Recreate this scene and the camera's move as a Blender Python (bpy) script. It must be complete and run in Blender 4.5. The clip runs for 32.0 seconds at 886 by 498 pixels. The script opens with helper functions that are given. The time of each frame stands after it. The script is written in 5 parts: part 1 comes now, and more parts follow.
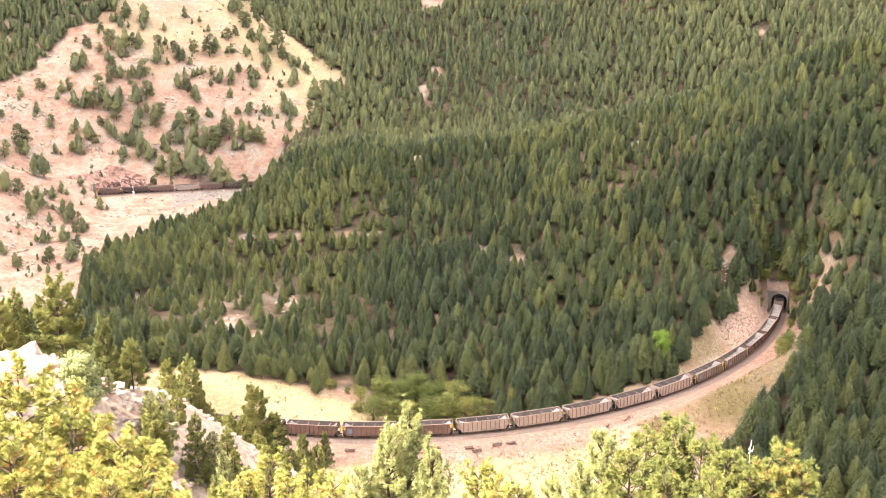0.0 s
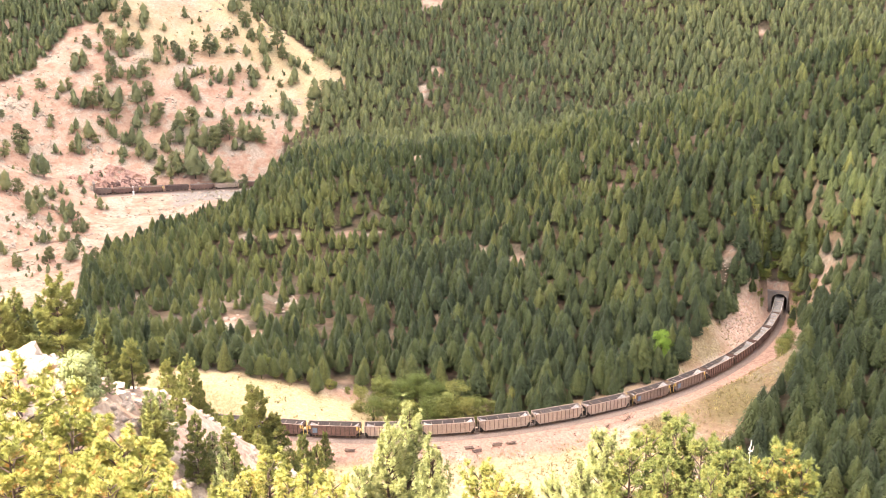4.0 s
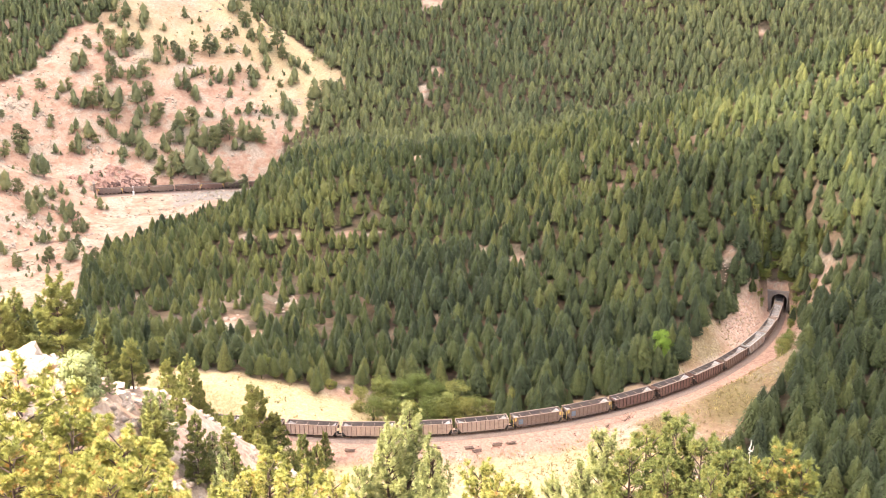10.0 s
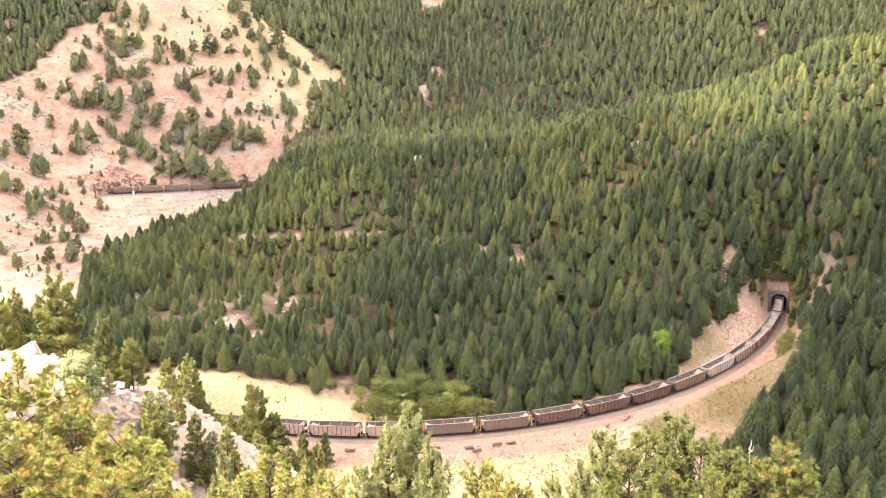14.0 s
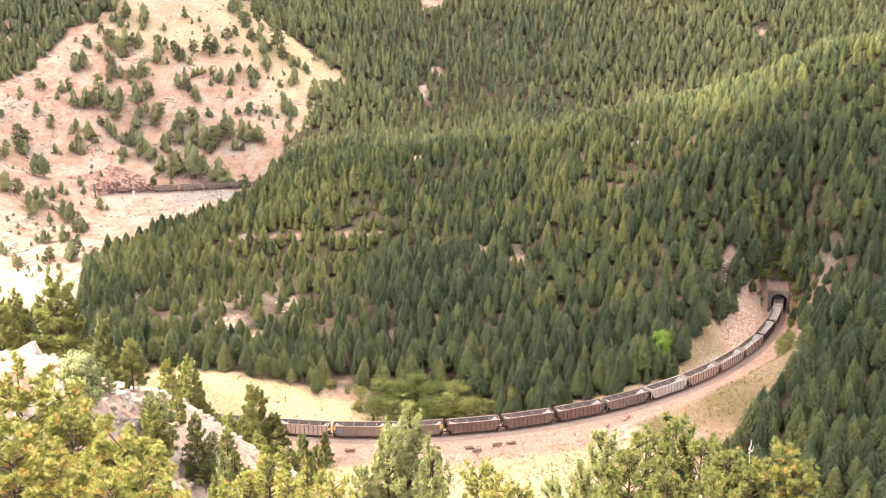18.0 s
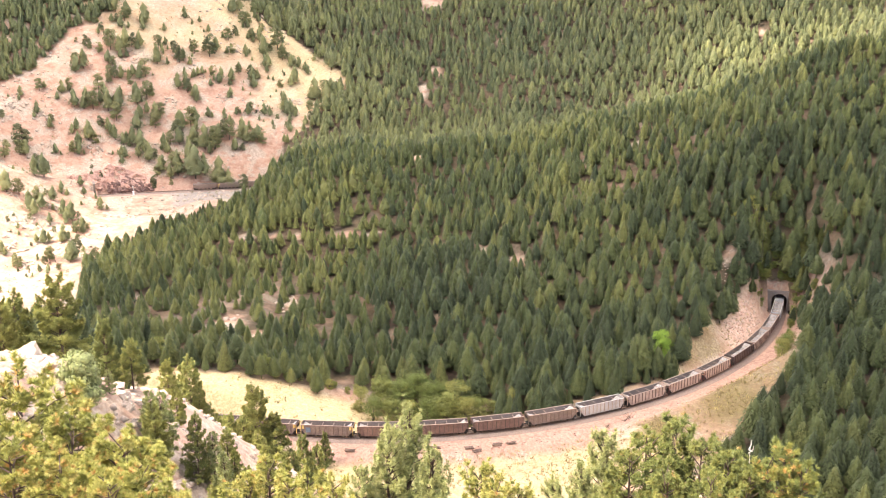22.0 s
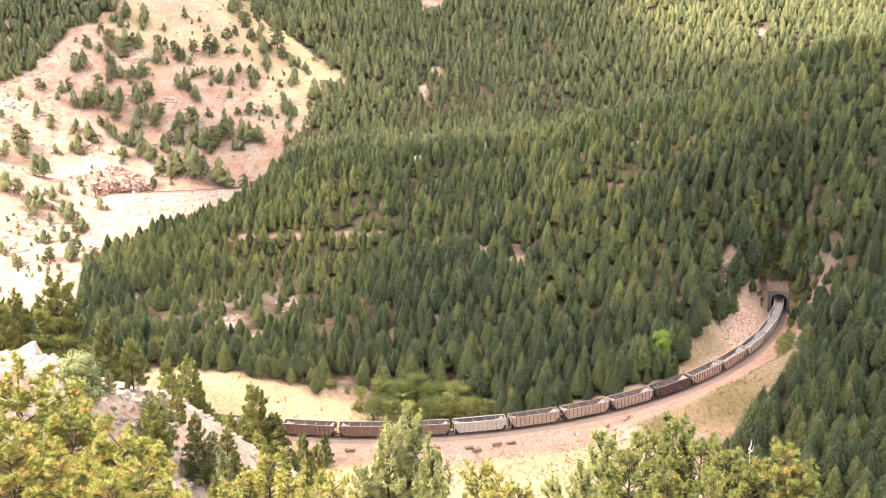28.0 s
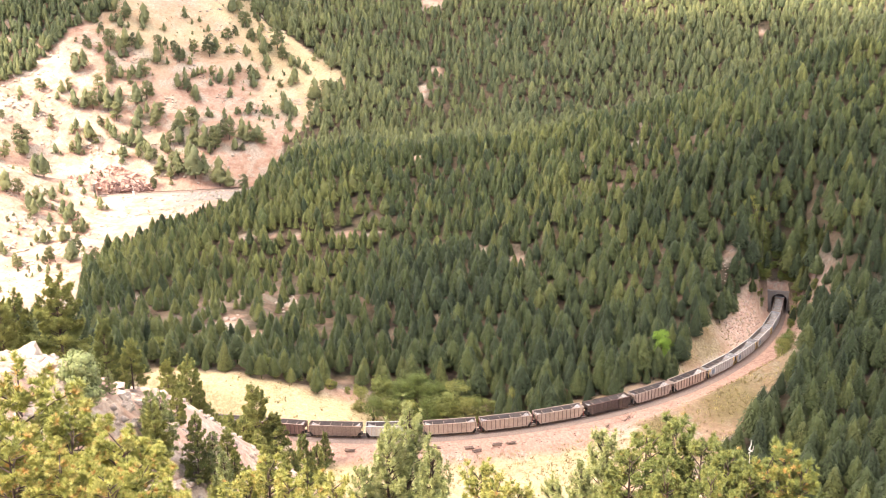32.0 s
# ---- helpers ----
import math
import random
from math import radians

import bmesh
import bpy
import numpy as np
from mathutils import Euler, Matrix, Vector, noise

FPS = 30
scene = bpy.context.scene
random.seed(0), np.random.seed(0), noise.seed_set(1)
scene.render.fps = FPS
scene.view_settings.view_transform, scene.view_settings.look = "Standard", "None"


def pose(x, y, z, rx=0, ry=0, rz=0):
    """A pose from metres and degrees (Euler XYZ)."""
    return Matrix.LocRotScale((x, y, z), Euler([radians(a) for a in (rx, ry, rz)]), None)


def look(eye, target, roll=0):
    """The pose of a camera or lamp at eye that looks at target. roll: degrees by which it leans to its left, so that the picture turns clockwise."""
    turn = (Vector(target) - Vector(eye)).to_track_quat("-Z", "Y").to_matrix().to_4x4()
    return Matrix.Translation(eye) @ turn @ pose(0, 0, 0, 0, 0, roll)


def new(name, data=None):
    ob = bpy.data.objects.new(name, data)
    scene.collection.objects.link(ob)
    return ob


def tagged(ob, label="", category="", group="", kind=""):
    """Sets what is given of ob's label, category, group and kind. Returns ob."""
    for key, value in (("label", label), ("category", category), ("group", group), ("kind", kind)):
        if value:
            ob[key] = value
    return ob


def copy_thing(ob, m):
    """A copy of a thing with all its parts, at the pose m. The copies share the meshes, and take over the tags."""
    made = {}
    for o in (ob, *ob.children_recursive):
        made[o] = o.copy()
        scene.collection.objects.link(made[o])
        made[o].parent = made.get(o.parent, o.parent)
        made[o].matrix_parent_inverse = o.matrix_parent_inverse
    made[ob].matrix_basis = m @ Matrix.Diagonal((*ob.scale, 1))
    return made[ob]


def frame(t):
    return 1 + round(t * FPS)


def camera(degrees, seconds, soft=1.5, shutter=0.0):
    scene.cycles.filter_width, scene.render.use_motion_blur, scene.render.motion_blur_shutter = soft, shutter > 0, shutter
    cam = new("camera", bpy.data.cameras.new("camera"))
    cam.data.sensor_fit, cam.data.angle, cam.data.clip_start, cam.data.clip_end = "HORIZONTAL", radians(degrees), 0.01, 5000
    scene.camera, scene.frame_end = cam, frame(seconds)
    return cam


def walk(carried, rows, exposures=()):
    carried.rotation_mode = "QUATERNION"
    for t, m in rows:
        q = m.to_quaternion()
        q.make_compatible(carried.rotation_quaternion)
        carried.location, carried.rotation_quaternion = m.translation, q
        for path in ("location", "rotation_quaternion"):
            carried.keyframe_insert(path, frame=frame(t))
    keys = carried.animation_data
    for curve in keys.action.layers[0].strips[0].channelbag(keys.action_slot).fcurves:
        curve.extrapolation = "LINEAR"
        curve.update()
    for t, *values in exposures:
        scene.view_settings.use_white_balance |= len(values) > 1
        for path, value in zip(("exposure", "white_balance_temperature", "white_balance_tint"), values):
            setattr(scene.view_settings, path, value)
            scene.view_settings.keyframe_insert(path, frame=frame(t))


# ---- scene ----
cam = camera(48, 32.0, soft=0.95)
walk(cam, [(0.0, pose(0, 0, 128.0, 74.24, 0, 0)), (32.0, pose(0, 0, 128.0, 74.24, 0, 0))], exposures=[(0.0, 2.15, 7080, 15), (32.0, 2.15, 7080, 15)])

# ---- daylight ----
SUN_UP, SUN_FROM = radians(51), radians(243)      # height, and the bearing it shines from (0 = +y, clockwise)
world = bpy.data.worlds.new("world")
scene.world = world
world.use_nodes = True
sky = world.node_tree.nodes.new("ShaderNodeTexSky")
sky.sky_type, sky.sun_disc = "NISHITA", False
sky.sun_elevation, sky.sun_rotation = SUN_UP, SUN_FROM
world.node_tree.nodes["Background"].inputs["Strength"].default_value = 0.115
world.node_tree.links.new(sky.outputs[0], world.node_tree.nodes["Background"].inputs["Color"])
TO_SUN = Vector((math.sin(SUN_FROM) * math.cos(SUN_UP), math.cos(SUN_FROM) * math.cos(SUN_UP), math.sin(SUN_UP)))
sun = new("sun", bpy.data.lights.new("sun", "SUN"))
sun.data.energy, sun.data.angle, sun.data.color = 5.0, radians(3.5), (1.0, 0.95, 0.86)
sun.matrix_world = look(TO_SUN * 900 + Vector((0, 300, 0)), (0, 300, 0))


# ---- materials ----
def nodes_of(name, rough=0.8, metal=0.0):
    m = bpy.data.materials.new(name)
    m.use_nodes = True
    t = m.node_tree
    b = t.nodes["Principled BSDF"]
    b.inputs["Roughness"].default_value, b.inputs["Metallic"].default_value = rough, metal
    b.inputs["Specular IOR Level"].default_value = 0.25
    return m, t, b


def noise_node(t, scale, detail=4.0, space="Object", rough=0.6):
    c = t.nodes.new("ShaderNodeTexCoord")
    n = t.nodes.new("ShaderNodeTexNoise")
    n.inputs["Scale"].default_value, n.inputs["Detail"].default_value, n.inputs["Roughness"].default_value = scale, detail, rough
    t.links.new(c.outputs[space], n.inputs["Vector"])
    return n.outputs["Fac"]


def ramp(t, fac, stops):
    r = t.nodes.new("ShaderNodeValToRGB")
    e = r.color_ramp.elements
    while len(e) < len(stops):
        e.new(0.5)
    for el, (p, c) in zip(e, stops):
        el.position, el.color = p, (*c, 1)
    t.links.new(fac, r.inputs["Fac"])
    return r.outputs["Color"]


def mix(t, fac, a, b, mode="MIX"):
    n = t.nodes.new("ShaderNodeMix")
    n.data_type, n.blend_type = "RGBA", mode
    for sock, v in ((n.inputs[0], fac), (n.inputs[6], a), (n.inputs[7], b)):
        if isinstance(v, (int, float)):
            sock.default_value = v
        elif isinstance(v, tuple):
            sock.default_value = (*v, 1)
        else:
            t.links.new(v, sock)
    return n.outputs[2]


def attribute(t, name):
    n = t.nodes.new("ShaderNodeAttribute")
    n.attribute_name = name
    return n.outputs["Fac"]


def bump(t, b, fac, strength, distance):
    n = t.nodes.new("ShaderNodeBump")
    n.inputs["Strength"].default_value, n.inputs["Distance"].default_value = strength, distance
    t.links.new(fac, n.inputs["Height"])
    t.links.new(n.outputs["Normal"], b.inputs["Normal"])


def worn(name, colour, other, scale=1.5, rough=0.75, metal=0.0, grime=(0.06, 0.05, 0.045), amount=0.5, depth=0.02):
    """A surface that varies between two colours, with a coarser layer of grime."""
    m, t, b = nodes_of(name, rough, metal)
    fine = noise_node(t, scale * 6, 6)
    broad = noise_node(t, scale, 5)
    c = mix(t, ramp(t, fine, ((0.35, (0, 0, 0)), (0.65, (1, 1, 1)))), colour, other)
    c = mix(t, ramp(t, broad, ((0.5, (0, 0, 0)), (0.75, (amount, amount, amount)))), c, grime)
    t.links.new(c, b.inputs["Base Color"])
    bump(t, b, fine, 0.5, depth)
    return m


def make_ground():
    m, t, b = nodes_of("hill_ground", 0.95)
    big, mid, fine = noise_node(t, 0.03, 5), noise_node(t, 0.22, 6), noise_node(t, 1.3, 8, rough=0.75)
    soil = ramp(t, mid, ((0.3, (0.33, 0.18, 0.125)), (0.5, (0.43, 0.265, 0.19)), (0.72, (0.50, 0.34, 0.255))))
    stone = ramp(t, fine, ((0.35, (0.27, 0.205, 0.155)), (0.6, (0.54, 0.44, 0.345))))
    soil = mix(t, ramp(t, noise_node(t, 0.09, 7, rough=0.7), ((0.49, (0, 0, 0)), (0.56, (0.9, 0.9, 0.9)))), soil, stone)
    straw = ramp(t, fine, ((0.3, (0.41, 0.30, 0.145)), (0.7, (0.64, 0.51, 0.29))))
    duff = ramp(t, mid, ((0.35, (0.05, 0.042, 0.022)), (0.55, (0.085, 0.062, 0.036)), (0.7, (0.15, 0.095, 0.062))))
    green = ramp(t, fine, ((0.35, (0.115, 0.083, 0.034)), (0.7, (0.22, 0.165, 0.07))))
    c = mix(t, attribute(t, "woods"), soil, duff)
    c = mix(t, attribute(t, "straw"), c, straw)
    c = mix(t, attribute(t, "green"), c, green)
    c = mix(t, attribute(t, "gravel"), c, ramp(t, fine, ((0.3, (0.35, 0.195, 0.14)), (0.7, (0.52, 0.335, 0.255)))))
    c = mix(t, attribute(t, "stony"), c, ramp(t, fine, ((0.3, (0.24, 0.20, 0.17)), (0.7, (0.36, 0.315, 0.275)))))
    c = mix(t, attribute(t, "scree"), c, ramp(t, noise_node(t, 0.8, 8, rough=0.8), ((0.3, (0.42, 0.225, 0.155)), (0.5, (0.62, 0.42, 0.32)), (0.66, (0.73, 0.61, 0.51)))))
    c = mix(t, 0.4, c, ramp(t, fine, ((0.3, (0.4, 0.38, 0.36)), (0.7, (1.15, 1.15, 1.15)))), "MULTIPLY")
    c = mix(t, 0.35, c, ramp(t, noise_node(t, 0.5, 6, rough=0.7), ((0.35, (0.5, 0.46, 0.42)), (0.65, (1.2, 1.2, 1.2)))), "MULTIPLY")
    t.links.new(c, b.inputs["Base Color"])
    bump(t, b, fine, 0.8, 0.25)
    return m


def make_leaf(name, dark, mid, light, tip=None, low=0.62, high=1.3):
    """Needles or leaves: the tint of the tree, and a shade of its own for every spray."""
    m, t, b = nodes_of(name, 0.7)
    g = t.nodes.new("ShaderNodeNewGeometry")
    c = ramp(t, attribute(t, "tint"), ((0.0, dark), (0.45, mid), (0.85, light), (1.0, tip or light)))
    each = ramp(t, g.outputs["Random Per Island"], ((0.0, (low, low, low)), (1.0, (high, high * 0.97, high * 0.86))))
    c = mix(t, 1.0, c, each, "MULTIPLY")
    t.links.new(c, b.inputs["Base Color"])
    b.inputs["Transmission Weight"].default_value = 0.0
    return m


GROUND = make_ground()
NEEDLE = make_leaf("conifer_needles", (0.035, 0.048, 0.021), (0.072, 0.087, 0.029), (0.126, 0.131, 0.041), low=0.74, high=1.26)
# mountain and far needles: haze put into the colour, paler and greyer
HAZED_HILL_NEEDLE = make_leaf("hazed_hill_needles", (0.092, 0.102, 0.054), (0.136, 0.144, 0.069), (0.185, 0.184, 0.083), low=0.75, high=1.25)
HAZED_FAR_NEEDLE = make_leaf("hazed_far_needles", (0.073, 0.088, 0.043), (0.106, 0.118, 0.052), (0.150, 0.154, 0.064), low=0.78, high=1.22)
PALE_NEEDLE = make_leaf("pale_needles", (0.17, 0.20, 0.09), (0.27, 0.295, 0.125), (0.35, 0.36, 0.15), low=0.75, high=1.25)
PINE_NEEDLE = make_leaf("pine_needles", (0.11, 0.135, 0.045), (0.185, 0.205, 0.062), (0.27, 0.27, 0.08), (0.36, 0.24, 0.09), low=0.8, high=1.2)
OLD_PINE_NEEDLE = make_leaf("old_pine_needles", (0.15, 0.17, 0.05), (0.295, 0.297, 0.08), (0.40, 0.38, 0.12), (0.48, 0.30, 0.11), low=0.8, high=1.2)
SPUR_NEEDLE = make_leaf("spur_needles", (0.13, 0.148, 0.05), (0.21, 0.22, 0.068), (0.29, 0.285, 0.09), low=0.8, high=1.25)
DRY_GRASS = make_leaf("dry_grass", (0.20, 0.15, 0.065), (0.32, 0.25, 0.11), (0.46, 0.37, 0.18))
LEAF = make_leaf("broad_leaves", (0.085, 0.12, 0.030), (0.145, 0.17, 0.046), (0.22, 0.22, 0.065))
LIME_LEAF = make_leaf("lime_leaves", (0.10, 0.18, 0.025), (0.16, 0.27, 0.035), (0.22, 0.33, 0.05))
BARK = worn("bark", (0.07, 0.048, 0.035), (0.13, 0.09, 0.068), 2.0, 0.9)
GREY_WOOD = worn("grey_dead_wood", (0.34, 0.30, 0.26), (0.50, 0.46, 0.41), 2.0, 0.9, amount=0.2)
ROCK = worn("pale_rock", (0.34, 0.26, 0.20), (0.48, 0.39, 0.31), 0.35, 0.9, grime=(0.24, 0.19, 0.15), depth=0.15)
SPUR_ROCK = worn("spur_rock", (0.33, 0.25, 0.195), (0.49, 0.395, 0.325), 0.6, 0.9, grime=(0.20, 0.135, 0.105), amount=0.7, depth=0.12)
RED_ROCK = worn("red_rock", (0.36, 0.20, 0.15), (0.52, 0.34, 0.27), 0.3, 0.9, grime=(0.17, 0.10, 0.085), depth=0.2)
# red rock with the recess's shade put into its colour
SHADED_ROCK = worn("shaded_red_rock", (0.13, 0.075, 0.062), (0.24, 0.145, 0.12), 0.4, 0.9, grime=(0.07, 0.045, 0.042), depth=0.2)
BALLAST = worn("ballast", (0.20, 0.14, 0.11), (0.32, 0.235, 0.19), 1.2, 0.95, grime=(0.12, 0.09, 0.08), depth=0.06)
DUSTY_TIE = worn("dusty_timber", (0.17, 0.13, 0.105), (0.26, 0.20, 0.165), 2.0, 0.9)
TIE = worn("creosoted_timber", (0.13, 0.08, 0.06), (0.21, 0.14, 0.11), 2.0, 0.9)
RAIL = worn("rail_steel", (0.16, 0.10, 0.075), (0.24, 0.17, 0.13), 2.0, 0.45, 0.7)
CONCRETE = worn("aged_concrete", (0.19, 0.155, 0.13), (0.27, 0.225, 0.19), 0.4, 0.9, grime=(0.17, 0.145, 0.125))
BORE = worn("dark_lining", (0.035, 0.032, 0.03), (0.06, 0.055, 0.05), 0.5, 0.95)
IRON = worn("dark_iron", (0.03, 0.027, 0.025), (0.065, 0.055, 0.048), 2.0, 0.7, 0.4)
WHEEL = worn("wheel_steel", (0.05, 0.04, 0.035), (0.10, 0.075, 0.06), 3.0, 0.6, 0.6)
WHITE_PAINT = worn("white_paint", (0.70, 0.69, 0.66), (0.80, 0.79, 0.76), 2.0, 0.6, amount=0.15)
DUST = worn("grey_coal_dust", (0.15, 0.13, 0.12), (0.50, 0.455, 0.415), 0.9, 0.9, grime=(0.09, 0.078, 0.072), amount=0.55)
# dusty steel, darkened to hold the shade inside the cars
SHADED_STEEL = worn("dusty_shaded_steel", (0.12, 0.095, 0.085), (0.20, 0.165, 0.148), 1.0, 0.8, grime=(0.11, 0.095, 0.088))
PAINTS = {
    "brown": worn("brown_car_paint", (0.145, 0.085, 0.068), (0.20, 0.125, 0.10), 0.5, 0.7, grime=(0.085, 0.055, 0.045)),
    "dark": worn("dark_brown_car_paint", (0.075, 0.05, 0.043), (0.115, 0.08, 0.068), 0.5, 0.7, grime=(0.045, 0.035, 0.03)),
    "tan": worn("faded_tan_car_paint", (0.34, 0.25, 0.198), (0.45, 0.345, 0.28), 0.5, 0.7, grime=(0.17, 0.115, 0.095)),
    "cream": worn("cream_car_paint", (0.37, 0.335, 0.30), (0.47, 0.435, 0.40), 0.5, 0.7, grime=(0.24, 0.20, 0.175)),
    "grey": worn("grey_brown_car_paint", (0.17, 0.12, 0.095), (0.25, 0.185, 0.15), 0.5, 0.7, grime=(0.12, 0.085, 0.07)),
    "silver": worn("silver_car_paint", (0.40, 0.39, 0.38), (0.50, 0.49, 0.47), 0.5, 0.5, 0.3, grime=(0.2, 0.17, 0.15)),
    "yellow": worn("yellow_end_paint", (0.55, 0.36, 0.10), (0.62, 0.44, 0.16), 0.7, 0.7, grime=(0.25, 0.16, 0.08)),
    "red": worn("red_end_paint", (0.20, 0.05, 0.05), (0.26, 0.075, 0.07), 0.7, 0.7),
    "shaded_rib": worn("shaded_rib_paint", (0.13, 0.085, 0.068), (0.20, 0.14, 0.115), 0.7, 0.75, grime=(0.09, 0.06, 0.05)),
    "blue": worn("faded_blue_paint", (0.13, 0.17, 0.22), (0.18, 0.22, 0.26), 0.7, 0.75),
    "pale": worn("pale_chord_paint", (0.50, 0.46, 0.42), (0.62, 0.58, 0.53), 0.7, 0.7, amount=0.35),
}


# ---- mesh helpers ----
def mesh_object(name, verts, faces, material, parent=None, label="", smooth=False):
    me = bpy.data.meshes.new(name)
    me.from_pydata([tuple(v) for v in verts], [], [tuple(f) for f in faces])
    me.materials.append(material)
    if smooth:
        me.polygons.foreach_set("use_smooth", [True] * len(me.polygons))
    ob = new(name, me)
    ob.parent = parent
    if label:
        tagged(ob, label)
    return ob


def part(name, bm, material, parent, label="", smooth=False):
    """Links a bmesh as one mesh object under a thing."""
    me = bpy.data.meshes.new(name)
    bmesh.ops.recalc_face_normals(bm, faces=bm.faces)
    bm.to_mesh(me)
    bm.free()
    me.materials.append(material)
    if smooth:
        me.polygons.foreach_set("use_smooth", [True] * len(me.polygons))
    ob = new(name, me)
    ob.parent = parent
    if label:
        tagged(ob, label)
    return ob


def share(name, ob, m, parent):
    """Another part on the same mesh."""
    o = new(name, ob.data)
    o.parent = parent
    o.matrix_basis = m
    return o


def add_box(bm, x0, x1, y0, y1, z0, z1, bevel=0.0):
    v = bmesh.ops.create_cube(bm, size=1.0)["verts"]
    for p in v:
        p.co = Vector((x0 + (p.co.x + 0.5) * (x1 - x0), y0 + (p.co.y + 0.5) * (y1 - y0), z0 + (p.co.z + 0.5) * (z1 - z0)))
    if bevel:
        bmesh.ops.bevel(bm, geom=list({e for p in v for e in p.link_edges}), offset=bevel, segments=1, affect="EDGES")


def add_rod(bm, a, b, r0, r1=None, sides=6):
    a, b = Vector(a), Vector(b)
    q = (b - a).to_track_quat("Z", "Y")
    rings = []
    for p, r in ((a, r0), (b, r0 if r1 is None else r1)):
        rings.append([bm.verts.new(p + q @ Vector((r * math.cos(i * math.tau / sides), r * math.sin(i * math.tau / sides), 0))) for i in range(sides)])
    for i in range(sides):
        j = (i + 1) % sides
        bm.faces.new((rings[0][i], rings[0][j], rings[1][j], rings[1][i]))
    bm.faces.new(rings[0][::-1])
    bm.faces.new(rings[1])


# ---- railway lines ----
CAR = 16.18                       # coupler to coupler
LOW_R = CAR / radians(6.15)       # the horseshoe curve


def lower_line(s):
    """Centre of the lower track, s metres uphill from the middle of the curve's mouth: x, y, z, heading."""
    a0, a1, turn = -3.0 * CAR, 10.2 * CAR, 1.0 / LOW_R
    h0 = radians(6.9)
    h = h0 + turn * min(max(s, a0), a1)
    x, y = 3.4, 258.2
    c = min(max(s, a0), a1)
    x += LOW_R * (math.sin(h0 + turn * c) - math.sin(h0))
    y -= LOW_R * (math.cos(h0 + turn * c) - math.cos(h0))
    x += (s - c) * math.cos(h)
    y += (s - c) * math.sin(h)
    return x, y, 0.02 * (s + 2 * CAR), h


def upper_line(s):
    """Centre of the upper track, s metres downhill from its tunnel: x, y, z, heading."""
    h = radians(21.5)
    return -195 + s * math.cos(h), 543 + s * math.sin(h), 6.2 - 0.028 * s, h


PORTAL_S = 10.25 * CAR            # lower tunnel mouth
LEFT_S = -3.7 * CAR                # where the lower track runs into the knoll
# ---- landforms: crest lines and the fall to both sides ----
RIDGES = (
    (((-300, -60, 150), (0, -22, 132), (260, -40, 118)), 0.60),
    (((-60, 20, 112), (-45, 72, 101), (-40, 88, 93), (-35, 104, 82), (-34, 120, 67), (-37, 150, 47), (-41, 190, 27), (-50, 220, 13)), 1.20),
    (((-130, 290, 11), (-71, 281, 8), (-50, 282, 4), (-30, 283, -1)), 0.30),
    (((-56, 246, 6), (-72, 247, 9), (-110, 252, 12), (-200, 262, 20)), 0.80),
    (((-215, 430, -18), (-165, 465, -14), (-135, 482, -7), (-104, 506, 1.0), (-68, 522, 13), (-26, 528, 28), (23, 526, 31), (99, 516, 36), (150, 505, 40)), 0.20),
    (((60, 520, 30), (99, 516, 38), (143, 512, 55), (165, 508, 63), (182, 500, 73), (214, 490, 91), (290, 465, 122)), 0.38),
    (((330, 120, 70), (330, 200, 75), (335, 330, 80), (350, 430, 104)), 0.32),
    (((600, 640, 180), (330, 780, 142), (60, 850, 136), (-120, 880, 138), (-400, 1100, 200)), 0.42),
    (((-320, 440, 58), (-420, 580, 120), (-300, 722, 150), (-190, 768, 140), (-122, 716, 88), (-76, 662, 40)), 0.72),
    (((-198, 544, 16.5), (-212, 540, 19), (-240, 528, 27), (-320, 440, 58)), 0.55),
    (((-900, 700, 230), (-380, 980, 230), (200, 1200, 240), (900, 1100, 260)), 0.62),
)
VALLEY_Z = -7.0


def value_noise(x, y, seed):
    xi, yi = np.floor(x), np.floor(y)
    fx, fy = x - xi, y - yi
    fx, fy = fx * fx * (3 - 2 * fx), fy * fy * (3 - 2 * fy)

    def corner(a, b):
        v = np.sin(a * 127.1 + b * 311.7 + seed * 74.7) * 43758.5453
        return v - np.floor(v)
    return ((corner(xi, yi) * (1 - fx) + corner(xi + 1, yi) * fx) * (1 - fy)
            + (corner(xi, yi + 1) * (1 - fx) + corner(xi + 1, yi + 1) * fx) * fy) * 2 - 1


def ridge_height(x, y, crest, fall):
    best = np.full(np.shape(x), -1e4)
    for (ax, ay, az), (bx, by, bz) in zip(crest, crest[1:]):
        dx, dy = bx - ax, by - ay
        t = np.clip(((x - ax) * dx + (y - ay) * dy) / (dx * dx + dy * dy), 0, 1)
        d = np.hypot(x - ax - t * dx, y - ay - t * dy)
        best = np.maximum(best, az + t * (bz - az) - fall * (np.sqrt(d * d + 36) - 6))
    return best


def track_frame(x, y, line, lo, hi, step=4.0):
    """The nearest station of a line, the offset from it and the rail height there."""
    ss = np.arange(lo, hi, step)
    pts = np.array([line(s)[:3] for s in ss])
    near, off, rail = np.zeros(np.shape(x)), np.full(np.shape(x), 1e4), np.zeros(np.shape(x))
    for s, (px, py, pz), (qx, qy, qz) in zip(ss, pts, pts[1:]):
        dx, dy = qx - px, qy - py
        t = np.clip(((x - px) * dx + (y - py) * dy) / (dx * dx + dy * dy), 0, 1)
        d = np.hypot(x - px - t * dx, y - py - t * dy)
        side = np.sign(-(x - px) * dy + (y - py) * dx)
        closer = d < np.abs(off)
        near = np.where(closer, s + t * step, near)
        off = np.where(closer, d * np.where(side == 0, 1, side), off)
        rail = np.where(closer, pz + t * (qz - pz), rail)
    return near, off, rail


